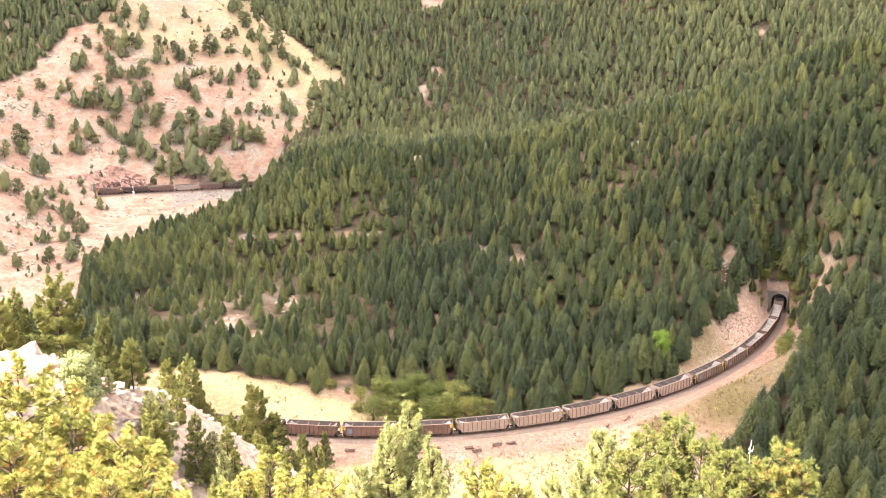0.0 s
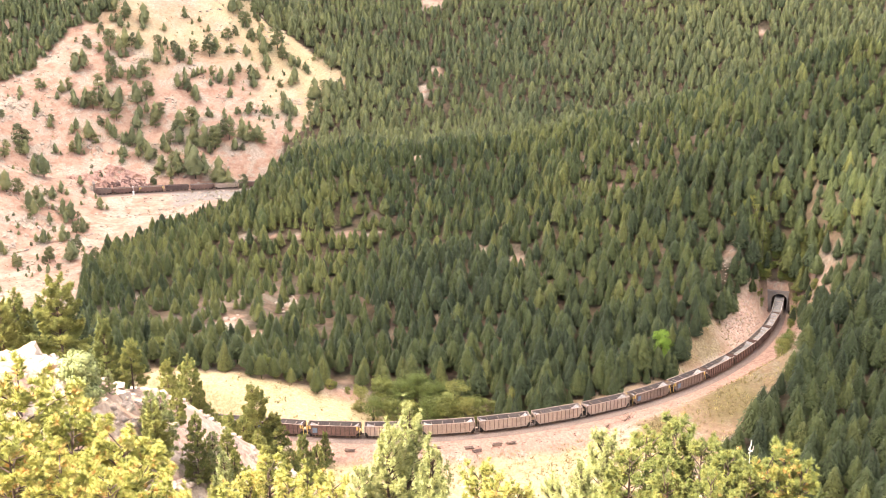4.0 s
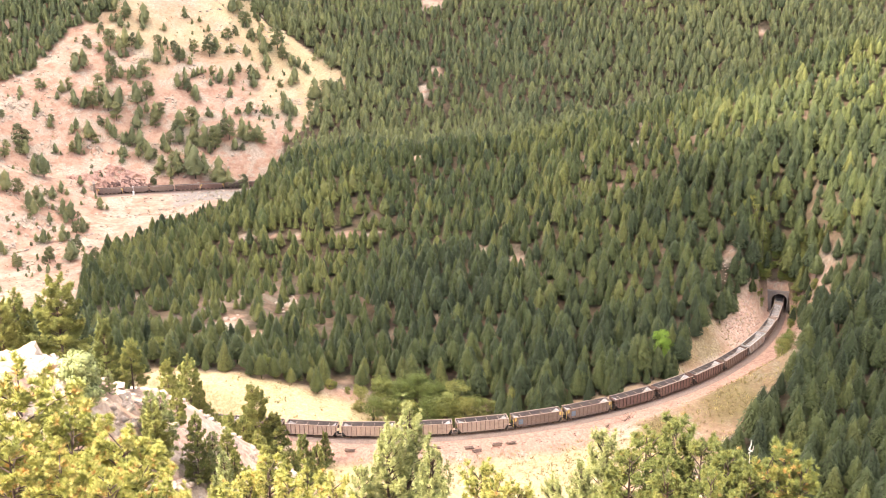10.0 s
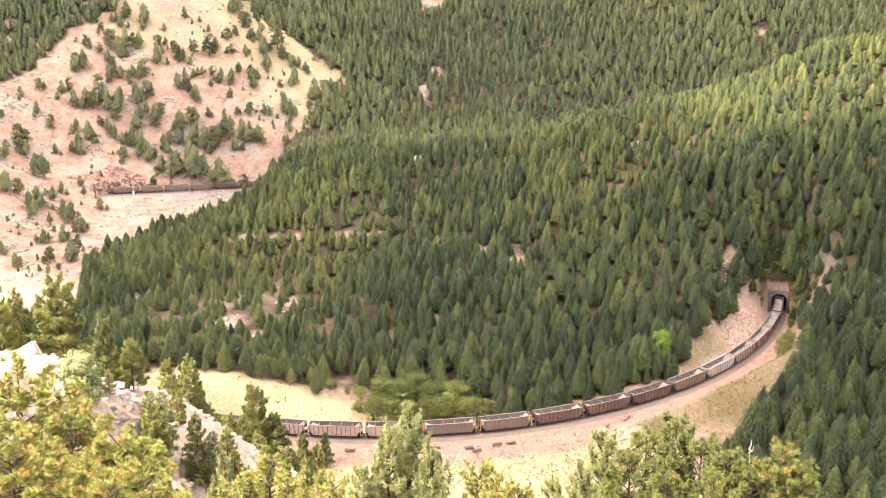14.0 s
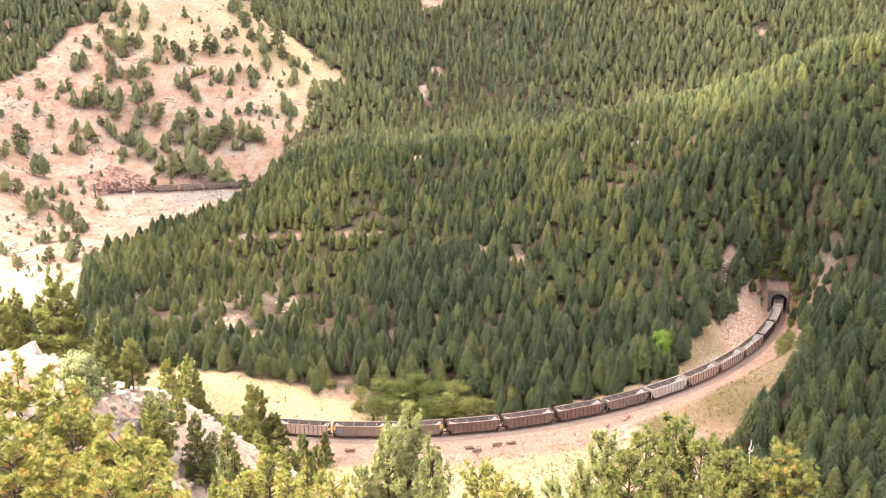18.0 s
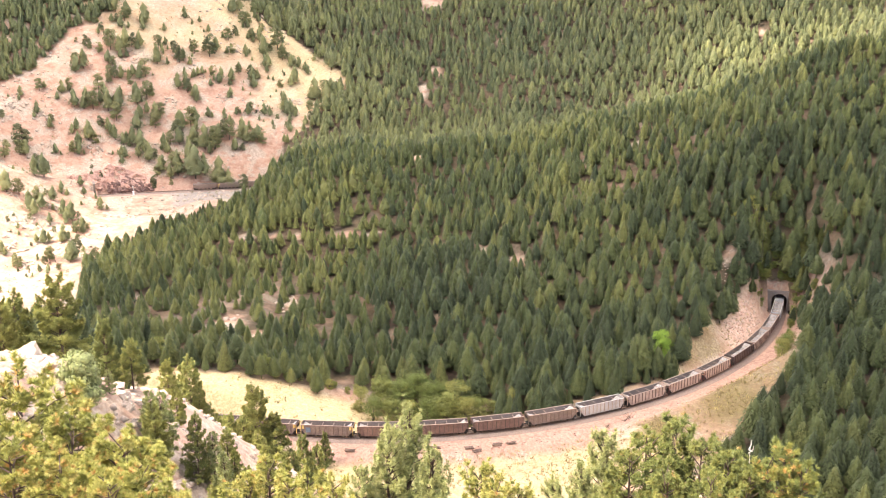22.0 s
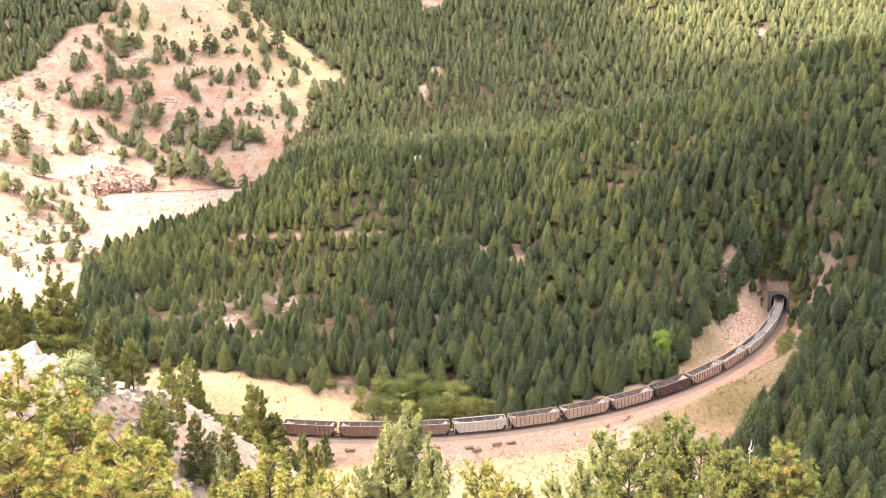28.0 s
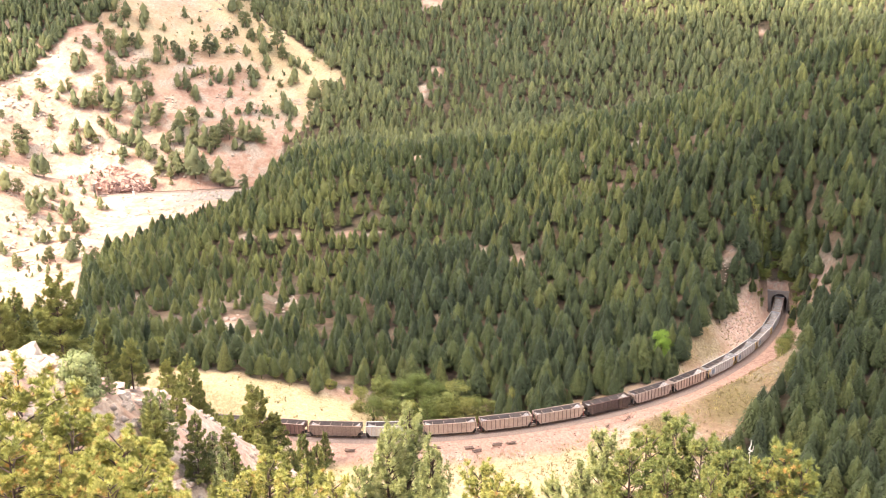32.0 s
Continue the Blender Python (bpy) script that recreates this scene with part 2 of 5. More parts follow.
def bench(z, near, off, rail, lo, hi, half_out, half_in, fill, cut, ease=0.0):
    """Cuts a level bench for the track into the slope: offsets below 0 lie on the camera's side."""
    bed = rail - 0.75
    over = np.maximum(np.where(off < 0, -off - half_out, off - half_in), 0)
    shaped = np.clip(z, bed - fill * over, bed + cut * over + ease)
    return np.where((near > lo) & (near < hi), shaped, z)


def ground_height(x, y):
    x, y = np.asarray(x, float), np.asarray(y, float)
    k = 5.0
    total = np.exp(np.full(np.shape(x), VALLEY_Z / k).clip(-60, 60))
    for crest, fall in RIDGES:
        total = total + np.exp(np.clip(ridge_height(x, y, crest, fall) / k, -60, 60))
    z = k * np.log(total)
    far = np.clip((np.hypot(x, y) - 60) / 200, 0.15, 1)
    z = z + far * (5.0 * value_noise(x / 70, y / 70, 1) + 2.2 * value_noise(x / 26, y / 26, 2)) \
        + 0.7 * value_noise(x / 9, y / 9, 3) + 0.25 * value_noise(x / 3.7, y / 3.7, 4)
    near, off, rail = track_frame(x, y, lower_line, -300, PORTAL_S + 80)
    ease = 28 * np.clip((near - PORTAL_S + 30) / 30, 0, 1) ** 2 * np.clip((np.abs(off) - 4.5) / 9, 0, 1)
    in_cut = near < -2.9 * CAR
    z = bench(z, near, off, rail, -299, PORTAL_S - 0.4, np.where(in_cut, 3.2, 7.5), 4.5, 0.55, np.where(in_cut, 2.5, 0.9), ease)
    lid = (near >= PORTAL_S - 0.4) & (near < PORTAL_S + 70) & (np.abs(off) < 14)
    rise = 0.95 * (near - PORTAL_S) + 1.3 * np.maximum(np.abs(off) - 4, 0)
    low = np.where((near < PORTAL_S + 9) & (np.abs(off) < 6), rail + 7.0, -1e3)
    z = np.where(lid, np.clip(z, low, rail + 7.4 + np.maximum(rise, 0)), z)
    near, off, rail = track_frame(x, y, upper_line, -20, 130)
    z = bench(z, near, off, rail, 0, 110, 4.5, 4.0, 1.1, np.where((off < 0) & (off > -80), 0.06 + np.clip((near - 78) / 28, 0, 1), 1.1))
    return z


# ---- ground ----
MOUNTAIN_EDGE = ((-230, 285), (-138, 305), (-138, 350), (-145, 380), (-155, 410), (-164, 434), (-161, 458), (-150, 478), (-131, 500), (-115, 520), (-108, 550), (-100, 590), (-82, 608), (-63, 655), (-62, 672), (-84, 695), (-108, 711), (-141, 743), (-150, 1000))
# bare patches and paths in the woods: centre, half width along x and y
CLEARINGS = ((-78, 337, 5, 12), (-60.5, 374, 2.4, 9), (-123, 378, 3, 9), (-66, 331, 1.8, 7), (-23, 507, 3, 6), (-15, 525, 5, 7), (2, 549, 6, 6), (24, 554, 4, 5), (91, 464, 4, 5), (4, 422, 2.5, 3), (33, 387, 2.5, 3),
             (25, 424, 2.5, 3), (139, 381, 1.4, 2.6), (-11, 656, 5, 9), (-5, 684, 5, 7), (18, 698, 3, 4), (42, 713, 4, 4), (-8, 778, 9, 12), (212, 675, 3, 4), (146, 599, 2.5, 4), (-29, 284, 9, 10))
PATHS = ((0.8, (-102, 446), (-62, 441), (-26, 441)), (0.45, (113, 367), (105, 351), (106, 343)), (0.7, (0, 424), (34, 386)))


def open_ground(x, y):
    """How bare a spot in the woods is, 0 to 1."""
    v = np.zeros(np.shape(x))
    ragged = 0.55 * value_noise(x / 4.5, y / 6.5, 93) + 0.35 * value_noise(x / 2.2, y / 3, 94)
    for cx, cy, rx, ry in CLEARINGS:
        v = np.maximum(v, np.clip(1.6 - 1.3 * np.hypot((x - cx) / rx, (y - cy) / ry) + ragged, 0, 1))
    for half, *path in PATHS:
        line = tuple((px, py, 0) for px, py in path)
        v = np.maximum(v, np.clip((half + ridge_height(x, y, line, 1.0) + 1.1 * value_noise(x / 6, y / 6, 91)) / 1.2, 0, 1))
    return v


def gully_edge(y):
    """Where the open gully inside the curve ends and the eastern woods begin."""
    return np.interp(y, (235, 252, 266, 285, 326, 336), (72, 82, 97, 110, 125, 132))


def on_mountain(x, y):
    ex, ey = zip(*MOUNTAIN_EDGE)
    ragged = 7 * value_noise(x / 15, y / 15, 95) + 4 * value_noise(x / 6, y / 6, 96)
    return x < np.interp(y, ey, ex) + ragged * np.clip((y - 560) / 40, 0, 1)


def spread(lo, step, hi, out, count):
    """Grid lines: even between lo and hi, then widening to the horizon on both sides."""
    inner = list(np.arange(lo, hi + 0.1, step))
    grow = [out * ((i + 1) / count) ** 3 + step * (i + 1) for i in range(count)]
    return np.array([lo - g for g in grow[::-1]] + inner + [hi + g for g in grow])


SHEET = {}


def surface(x, y):
    """Height of the ground sheet at one spot."""
    gx, gy, z = SHEET["x"], SHEET["y"], SHEET["z"]
    i = min(max(int(np.searchsorted(gx, x)) - 1, 0), len(gx) - 2)
    j = min(max(int(np.searchsorted(gy, y)) - 1, 0), len(gy) - 2)
    u, w = (x - gx[i]) / (gx[i + 1] - gx[i]), (y - gy[j]) / (gy[j + 1] - gy[j])
    return float((z[j, i] * (1 - u) + z[j, i + 1] * u) * (1 - w) + (z[j + 1, i] * (1 - u) + z[j + 1, i + 1] * u) * w)


def make_terrain():
    gx, gy = spread(-270, 2.5, 330, 3600, 26), spread(10, 2.5, 800, 3600, 26)
    x, y = np.meshgrid(gx, gy)
    z = ground_height(x, y)
    SHEET.update(x=gx, y=gy, z=z)
    s, off, rail = track_frame(x, y, lower_line, -300, PORTAL_S + 80)
    su, offu, railu = track_frame(x, y, upper_line, -20, 130)
    nx, ny = len(gx), len(gy)
    idx = np.arange(nx * ny).reshape(ny, nx)
    quads = np.stack([idx[:-1, :-1], idx[:-1, 1:], idx[1:, 1:], idx[1:, :-1]], -1).reshape(-1, 4)
    # the mouths of both tunnels stay open
    fs, fo = s.ravel()[quads], off.ravel()[quads]
    zz = z.ravel()[quads]
    steep = zz.max(1) - zz.min(1) > 3.0
    mouth = (np.abs(fs.mean(1) - PORTAL_S) < 4) & (np.abs(fo).min(1) < 2.4) & steep
    quads = quads[~mouth]
    me = bpy.data.meshes.new("ground")
    me.vertices.add(nx * ny)
    me.vertices.foreach_set("co", np.stack([x, y, z], -1).astype(np.float32).ravel())
    me.loops.add(quads.size)
    me.loops.foreach_set("vertex_index", quads.astype(np.int32).ravel())
    me.polygons.add(len(quads))
    me.polygons.foreach_set("loop_start", np.arange(0, quads.size, 4, dtype=np.int32))
    me.update(calc_edges=True)
    me.polygons.foreach_set("use_smooth", np.ones(len(quads), bool))
    n1, n2 = value_noise(x / 45, y / 45, 11), value_noise(x / 14, y / 14, 12)
    bare = on_mountain(x, y)
    sparse = np.clip(1.0 - np.hypot((x + 80) / 65, (y - 340) / 90), 0, 1)
    woods = np.where(bare, 0.0, 0.92) - 0.35 * np.clip(n2 - 0.2, 0, 1) - 0.3 * sparse * np.clip(0.6 + n2, 0, 1)
    near_track = np.clip(1 - (np.abs(off) - np.where(off > 0, np.where(s > 8.8 * CAR, 7, 12), 16)) / 7, 0, 1) * np.clip((PORTAL_S - 2 - s) / 12, 0, 1) * (s > LEFT_S - 30)
    gully = np.clip((off < 0) * (off > -75) * (s > -4 * CAR) * (s < PORTAL_S - 4), 0, 1) * (x < gully_edge(y) - 2)
    woods = np.clip(woods - near_track - gully, 0, 1)
    knoll = np.clip(1 - (ridge_height(x, y, ((-80, 273, 0), (-30, 269, 0)), 1.0) * -1 - 7) / 5, 0, 1)
    woods = np.clip(woods - knoll - (y < 240) * (x < 60) - open_ground(x, y), 0, 1)
    straw = np.clip(knoll + gully * np.where(x < 45, 0.8, 0.35 * (n2 > -0.2)) * (off < -12) + np.where(bare, np.clip(-0.05 + 0.5 * n1 + 0.25 * n2 + (z - 62) / 70 + (x + 150) / 160 + 0.45 * np.clip((x + 135) / 40, 0, 1), 0, 0.7) * (z > 22), 0)
                    + near_track * (off > 6) * 0.45 + 0.5 * (y < 220) * (x < 60) * np.clip(0.4 + n2, 0, 1) * ((x > -22) | (y < 60)), 0, 1)
    green = np.clip(gully * (s > 3 * CAR) * (off < -10) * np.clip(1.0 + 0.6 * n2, 0, 0.95) + near_track * (off > 7) * (s > 4 * CAR) * np.clip(0.40 + 0.5 * n2, 0, 0.8), 0, 1)
    gravel = np.clip(1 - (np.abs(off) - np.where(off > 0, 3.5, 8)) / np.where(off > 0, 2, 5), 0, 1) * (s < PORTAL_S) * (s > LEFT_S)
    scree = np.clip(1.4 - np.hypot((s - 8.6 * CAR) / 20, (off - 8.5) / 4.2) + 0.4 * n2, 0, 1) * (off > 4) * (s < PORTAL_S)
    scree = np.maximum(scree, np.clip(0.55 + 0.6 * n2, 0, 0.9) * (y > 66) * (y < 160) * (x < -18))
    woods, straw, green = woods * (1 - scree), straw * (1 - scree), green * (1 - scree)
    gravel = np.maximum(gravel, np.clip(1 - (np.abs(offu) - 4) / 3, 0, 1) * (su > 0) * (su < 128))
    stony = (offu < -3) * (offu > -34) * np.clip((su - 39 + 4 * n2) / 4, 0, 1) * (su < 128)
    for name, v in (("woods", woods), ("straw", straw), ("green", green), ("gravel", gravel), ("stony", stony), ("scree", scree)):
        a = me.attributes.new(name, "FLOAT", "POINT")
        a.data.foreach_set("value", v.astype(np.float32).ravel())
    me.materials.append(GROUND)
    return tagged(new("ground", me), "pinkish mountain soil with dry grass and needle litter", "ground", kind="structure")


make_terrain()


def sweep(line, lo, hi, step, profile, closed=False):
    """A profile of (offset, height above rail) carried along a track."""
    ss = np.arange(lo, hi + 0.01, step)
    verts, faces, n = [], [], len(profile)
    for s in ss:
        x, y, z, h = line(s)
        verts += [(x - math.sin(h) * o, y + math.cos(h) * o, z + u) for o, u in profile]
    for i in range(len(ss) - 1):
        for j in range(n if closed else n - 1):
            k = (j + 1) % n
            faces.append((i * n + j, i * n + k, (i + 1) * n + k, (i + 1) * n + j))
    return verts, faces


def railway(line, lo, hi, tie_lo, tie_hi, label):
    track = tagged(new("railway_track"), label, "railway track", kind="structure")
    mesh_object("ballast", *sweep(line, lo, hi, 3.0, ((-3.6, -0.95), (-1.9, -0.33), (0, -0.30), (1.9, -0.33), (3.6, -0.95))), BALLAST, track)
    for side in (-0.75, 0.75):
        mesh_object("rail", *sweep(line, lo, hi, 3.0, ((side - 0.07, -0.18), (side - 0.035, -0.02), (side - 0.035, 0.0), (side + 0.035, 0.0), (side + 0.035, -0.02), (side + 0.07, -0.18))), RAIL, track)
    bm = bmesh.new()
    add_box(bm, -0.12, 0.12, -1.3, 1.3, -0.42, -0.265, 0.02)
    tie = None
    for s in np.arange(tie_lo, tie_hi, 0.9):
        x, y, z, h = line(s)
        m = Matrix.Translation((x, y, z)) @ Matrix.Rotation(h, 4, "Z")
        if tie is None:
            tie = part("tie", bm, DUSTY_TIE, track)
            tie.matrix_basis = m
        else:
            share("tie", tie, m, track)
    return track


railway(lower_line, -290, PORTAL_S + 230, -60, PORTAL_S + 8, "single railway track on brown ballast round a curve")
railway(upper_line, -110, 330, 0, 95, "single railway track on a ledge in the mountainside")


# ---- tunnel ----
def tunnel(line, mouth, run, sense, wide, label, mound):
    """A concrete headwall with an arched opening, its wing walls and the lined bore behind it."""
    x, y, z, h = line(mouth)
    root = tagged(new("tunnel_portal"), label, "tunnel portal", kind="structure")
    root.matrix_world = Matrix.Translation((x, y, z)) @ Matrix.Rotation(h + (0 if sense > 0 else math.pi), 4, "Z")
    arch = [(-2.75, -0.8), (-2.75, 3.3)]
    arch += [(-2.75 * math.cos(a), 3.3 + 2.7 * math.sin(a)) for a in np.linspace(0.2, math.pi - 0.2, 9)]
    arch += [(2.75, 3.3), (2.75, -0.8)]
    outer = [(-3.2, -0.8), (-3.2, 4.0)] + [(-3.2 + (3.2 + wide) * i / 8, 6.7) for i in range(9)] + [(wide, 4.6), (3.5, -0.8)]
    verts, faces, n = [], [], len(arch)
    for d in (0.0, 1.1):
        verts += [(d, o, u) for o, u in arch] + [(d, o, u) for o, u in outer]
    for i in range(n - 1):
        a, b, c, e = i, i + 1, n + i + 1, n + i
        faces += [(a, b, c, e), (2 * n + a, 2 * n + e, 2 * n + c, 2 * n + b), (a, 2 * n + a, 2 * n + b, b), (e, c, 2 * n + c, 2 * n + e)]
    mesh_object("headwall", verts, faces, CONCRETE, root)
    bm = bmesh.new()
    add_box(bm, -0.15, 1.25, -3.4, wide + 0.2, 6.7, 6.98, 0.05)
    part("coping", bm, CONCRETE, root)
    bm = bmesh.new()
    for o0, o1 in ((-5.0, -2.95), (2.95, wide + 1.2)):
        add_box(bm, 1.12, 6.5, o0, o1, -0.6, 6.1)
    rows = []
    for i in range(12 if mound else 3):
        d = 1.12 + (0.8 if mound else 0.5) * i
        rows.append([bm.verts.new((d, o, (6.72 + 0.95 * (d - 1.1) + 0.6 * noise.noise((d * 0.7, o * 0.6, 2.0)) + 0.8 * max(0, abs(o) - 4)) if 0 < i < (11 if mound else 2) else 5.6))
                     for o in np.linspace(-6.5 if mound else -3, wide + (2.5 if mound else 0), 16)])
    for p, q in zip(rows, rows[1:]):
        for i in range(15):
            bm.faces.new((p[i], q[i], q[i + 1], p[i + 1]))
    part("earth_cover", bm, GROUND, root, "reddish soil heaped over the tunnel mouth", True)
    ring = [(o * 1.02, u) for o, u in arch]
    v, f = sweep(lambda s: line(mouth + sense * s), 0.6, run, 6.0, ring)
    inv = root.matrix_world.inverted()
    mesh_object("bore_lining", [inv @ Vector(p) for p in v], f, BORE, root)
    return root


tunnel(lower_line, PORTAL_S, 230, 1, 5.4, "grey concrete tunnel portal with an arched dark opening", True)
tunnel(upper_line, 1.0, 4, -1, 4.5, "pale concrete tunnel portal under a rock face", False)


# ---- hopper cars ----
# ribs darker than their panels: the ribs' shade lines put into paint
RIB_SHADE = {"tan": "shaded_rib", "cream": "tan", "grey": "shaded_rib", "brown": "dark"}


def hopper_car(paint, end_paint, chord):
    """An open coal hopper car; x runs along the track, z = 0 on the rails."""
    half, w, z0, z1 = 7.45, 1.55, 0.88, 3.72
    car = new("hopper_car")
    body, end = PAINTS[paint], PAINTS[end_paint]
    for sy in (-1, 1):
        bm = bmesh.new()
        outline = [(-half, 2.55), (-half + 1.15, z0), (half - 1.15, z0), (half, 2.55), (half, z1), (-half, z1)]
        a = [bm.verts.new((x, sy * w, z)) for x, z in outline]
        b = [bm.verts.new((x, sy * (w - 0.06), z)) for x, z in outline]
        bm.faces.new(a)
        bm.faces.new(b[::-1])
        for i in range(6):
            j = (i + 1) % 6
            bm.faces.new((a[i], b[i], b[j], a[j]))
        part("side_sheet", bm, body, car)
        # thin dark sheet added inside the wall: the interior's shade as colour
        bm = bmesh.new()
        add_box(bm, -half + 0.1, half - 0.1, sy * (w - 0.09) if sy > 0 else -(w - 0.065), w - 0.065 if sy > 0 else -(w - 0.09), z1 - 1.9, z1 - 0.02)
        part("shade_lining", bm, SHADED_STEEL, car)
        bm = bmesh.new()
        add_box(bm, -half - 0.02, half + 0.02, sy * (w - 0.10) if sy > 0 else -w - 0.09, w + 0.09 if sy > 0 else -(w - 0.10), z1, z1 + 0.16, 0.03)
        part("top_chord", bm, PAINTS[chord], car)
        bm = bmesh.new()
        add_box(bm, -half + 1.15, half - 1.15, sy * (w + 0.002) if sy > 0 else -w - 0.08, w + 0.08 if sy > 0 else -(w + 0.002), z0 - 0.05, z0 + 0.14, 0.02)
        part("side_sill", bm, body, car)
    rib = None
    for sy in (-1, 1):
        for i in range(12):
            x = -half + 0.25 + i * (2 * half - 0.5) / 11
            low = 1.03 if 0 < i < 11 else 2.35
            m = Matrix.Translation((x, sy * (w + 0.002), low)) @ Matrix.Diagonal((1, sy, (z1 - low) / 2.44, 1))
            if rib is None:
                bm = bmesh.new()
                v = [bm.verts.new(p) for p in ((-0.08, 0, 0), (0.08, 0, 0), (-0.06, 0.17, 0.08), (0.06, 0.17, 0.08), (-0.08, 0, 2.44), (0.08, 0, 2.44), (-0.06, 0.17, 2.44), (0.06, 0.17, 2.44))]
                for q in ((0, 2, 6, 4), (1, 5, 7, 3), (2, 3, 7, 6), (0, 1, 3, 2), (4, 6, 7, 5)):
                    bm.faces.new([v[k] for k in q])
                rib = part("rib", bm, PAINTS[RIB_SHADE.get(paint, paint)], car)
                rib.matrix_basis = m
            else:
                share("rib", rib, m, car)
    for sx in (-1, 1):
        bm = bmesh.new()
        for dz in (0.0, -0.07):
            v = [bm.verts.new(p) for p in ((sx * half, -w + 0.06, z1 - 0.5 + dz), (sx * half, w - 0.06, z1 - 0.5 + dz), (sx * 3.9, w - 0.06, 0.95 + dz), (sx * 3.9, -w + 0.06, 0.95 + dz))]
            bm.faces.new(v)
        part("slope_sheet", bm, SHADED_STEEL, car)
        if end_paint == "yellow":
            for sy in (-1, 1):
                bm = bmesh.new()
                add_box(bm, min(sx * 6.55, sx * 7.44), max(sx * 6.55, sx * 7.44), min(sy * (w + 0.004), sy * (w + 0.03)), max(sy * (w + 0.004), sy * (w + 0.03)), 2.62, 3.66)
                part("end_panel", bm, end, car, end_paint + " painted end panel")
        bm = bmesh.new()
        add_box(bm, sx * half - 0.05, sx * half + 0.05, -w + 0.05, w - 0.05, z1 - 0.55, z1 + 0.15, 0.02)
        part("end_sheet", bm, body, car)
        bm = bmesh.new()
        add_box(bm, min(sx * 5.0, sx * 7.62), max(sx * 5.0, sx * 7.62), -1.25, 1.25, 0.85, 1.02, 0.03)
        part("end_platform", bm, IRON, car)
        for sy in (-1.42, 1.42):
            bm = bmesh.new()
            add_box(bm, sx * 7.5 - 0.07, sx * 7.5 + 0.07, sy - 0.07, sy + 0.07, 0.9, 3.3, 0.015)
            part("corner_post", bm, end, car)
        bm = bmesh.new()
        for dy in (0.75, 1.2):
            add_rod(bm, (sx * 7.62, -dy, 1.0), (sx * 7.62, -dy, 3.7), 0.025, sides=4)
        for i in range(7):
            add_rod(bm, (sx * 7.62, -0.75, 1.2 + i * 0.38), (sx * 7.62, -1.2, 1.2 + i * 0.38), 0.02, sides=4)
        part("ladder", bm, end, car)
        bm = bmesh.new()
        add_box(bm, min(sx * 7.5, sx * 8.09), max(sx * 7.5, sx * 8.09), -0.16, 0.16, 0.68, 0.98, 0.04)
        part("coupler", bm, IRON, car)
        bm = bmesh.new()
        for sy in (-1.0, 1.0):
            add_box(bm, -1.25, 1.25, sy - 0.08, sy + 0.08, 0.42, 0.66, 0.05)
            add_box(bm, -0.35, 0.35, sy - 0.1, sy + 0.1, 0.3, 0.75, 0.05)
        add_box(bm, -0.25, 0.25, -1.1, 1.1, 0.5, 0.88, 0.04)
        truck = part("truck", bm, IRON, car)
        truck.location.x = sx * 5.9
        for ax in (-0.89, 0.89):
            bm = bmesh.new()
            add_rod(bm, (ax, -0.75, 0.42), (ax, 0.75, 0.42), 0.08, sides=8)
            for sy in (-1, 1):
                add_rod(bm, (ax, sy * 0.70, 0.42), (ax, sy * 0.82, 0.42), 0.42, sides=16)
                add_rod(bm, (ax, sy * 0.67, 0.42), (ax, sy * 0.70, 0.42), 0.45, sides=16)
            part("wheelset", bm, WHEEL, truck)
    for cx in (-2.6, 0.0, 2.6):
        bm = bmesh.new()
        top = [bm.verts.new((cx + dx, dy, 0.98)) for dx, dy in ((-1.28, -1.45), (1.28, -1.45), (1.28, 1.45), (-1.28, 1.45))]
        low = [bm.verts.new((cx + dx, dy, 0.30)) for dx, dy in ((-0.45, -0.9), (0.45, -0.9), (0.45, 0.9), (-0.45, 0.9))]
        for i in range(4):
            j = (i + 1) % 4
            bm.faces.new((top[i], top[j], low[j], low[i]))
        bm.faces.new(low[::-1])
        bm.faces.new(top)
        part("hopper_chute", bm, IRON, car)
    bm = bmesh.new()
    add_box(bm, -7.4, 7.4, -0.22, 0.22, 0.75, 1.05)
    part("centre_sill", bm, IRON, car)
    bm = bmesh.new()
    n, rows = 25, 7
    grid = [[bm.verts.new((-6.9 + 13.8 * i / (n - 1), -1.46 + 2.92 * j / (rows - 1),
                           2.05 + 0.45 * noise.noise((i * 0.6, j * 0.7, 3.1)) + (max(0, abs(-6.9 + 13.8 * i / (n - 1)) - 4.3) * 0.55))) for j in range(rows)] for i in range(n)]
    for i in range(n - 1):
        for j in range(rows - 1):
            bm.faces.new((grid[i][j], grid[i + 1][j], grid[i + 1][j + 1], grid[i][j + 1]))
    part("coal_residue", bm, DUST, car, "bed of coal dust")
    for i in range(4):
        x = -4.8 + i * 3.2
        bm = bmesh.new()
        add_box(bm, x - 0.06, x + 0.06, -w + 0.08, w - 0.08, z1 - 0.45, z1 - 0.33, 0.02)
        part("cross_brace", bm, PAINTS["tan"], car)
    if end_paint == "yellow":
        bm = bmesh.new()
        add_box(bm, 4.6, 6.0, w + 0.176, w + 0.19, 1.6, 3.1)
        part("side_plate", bm, PAINTS["blue"], car, "faded blue square plate")
    return car


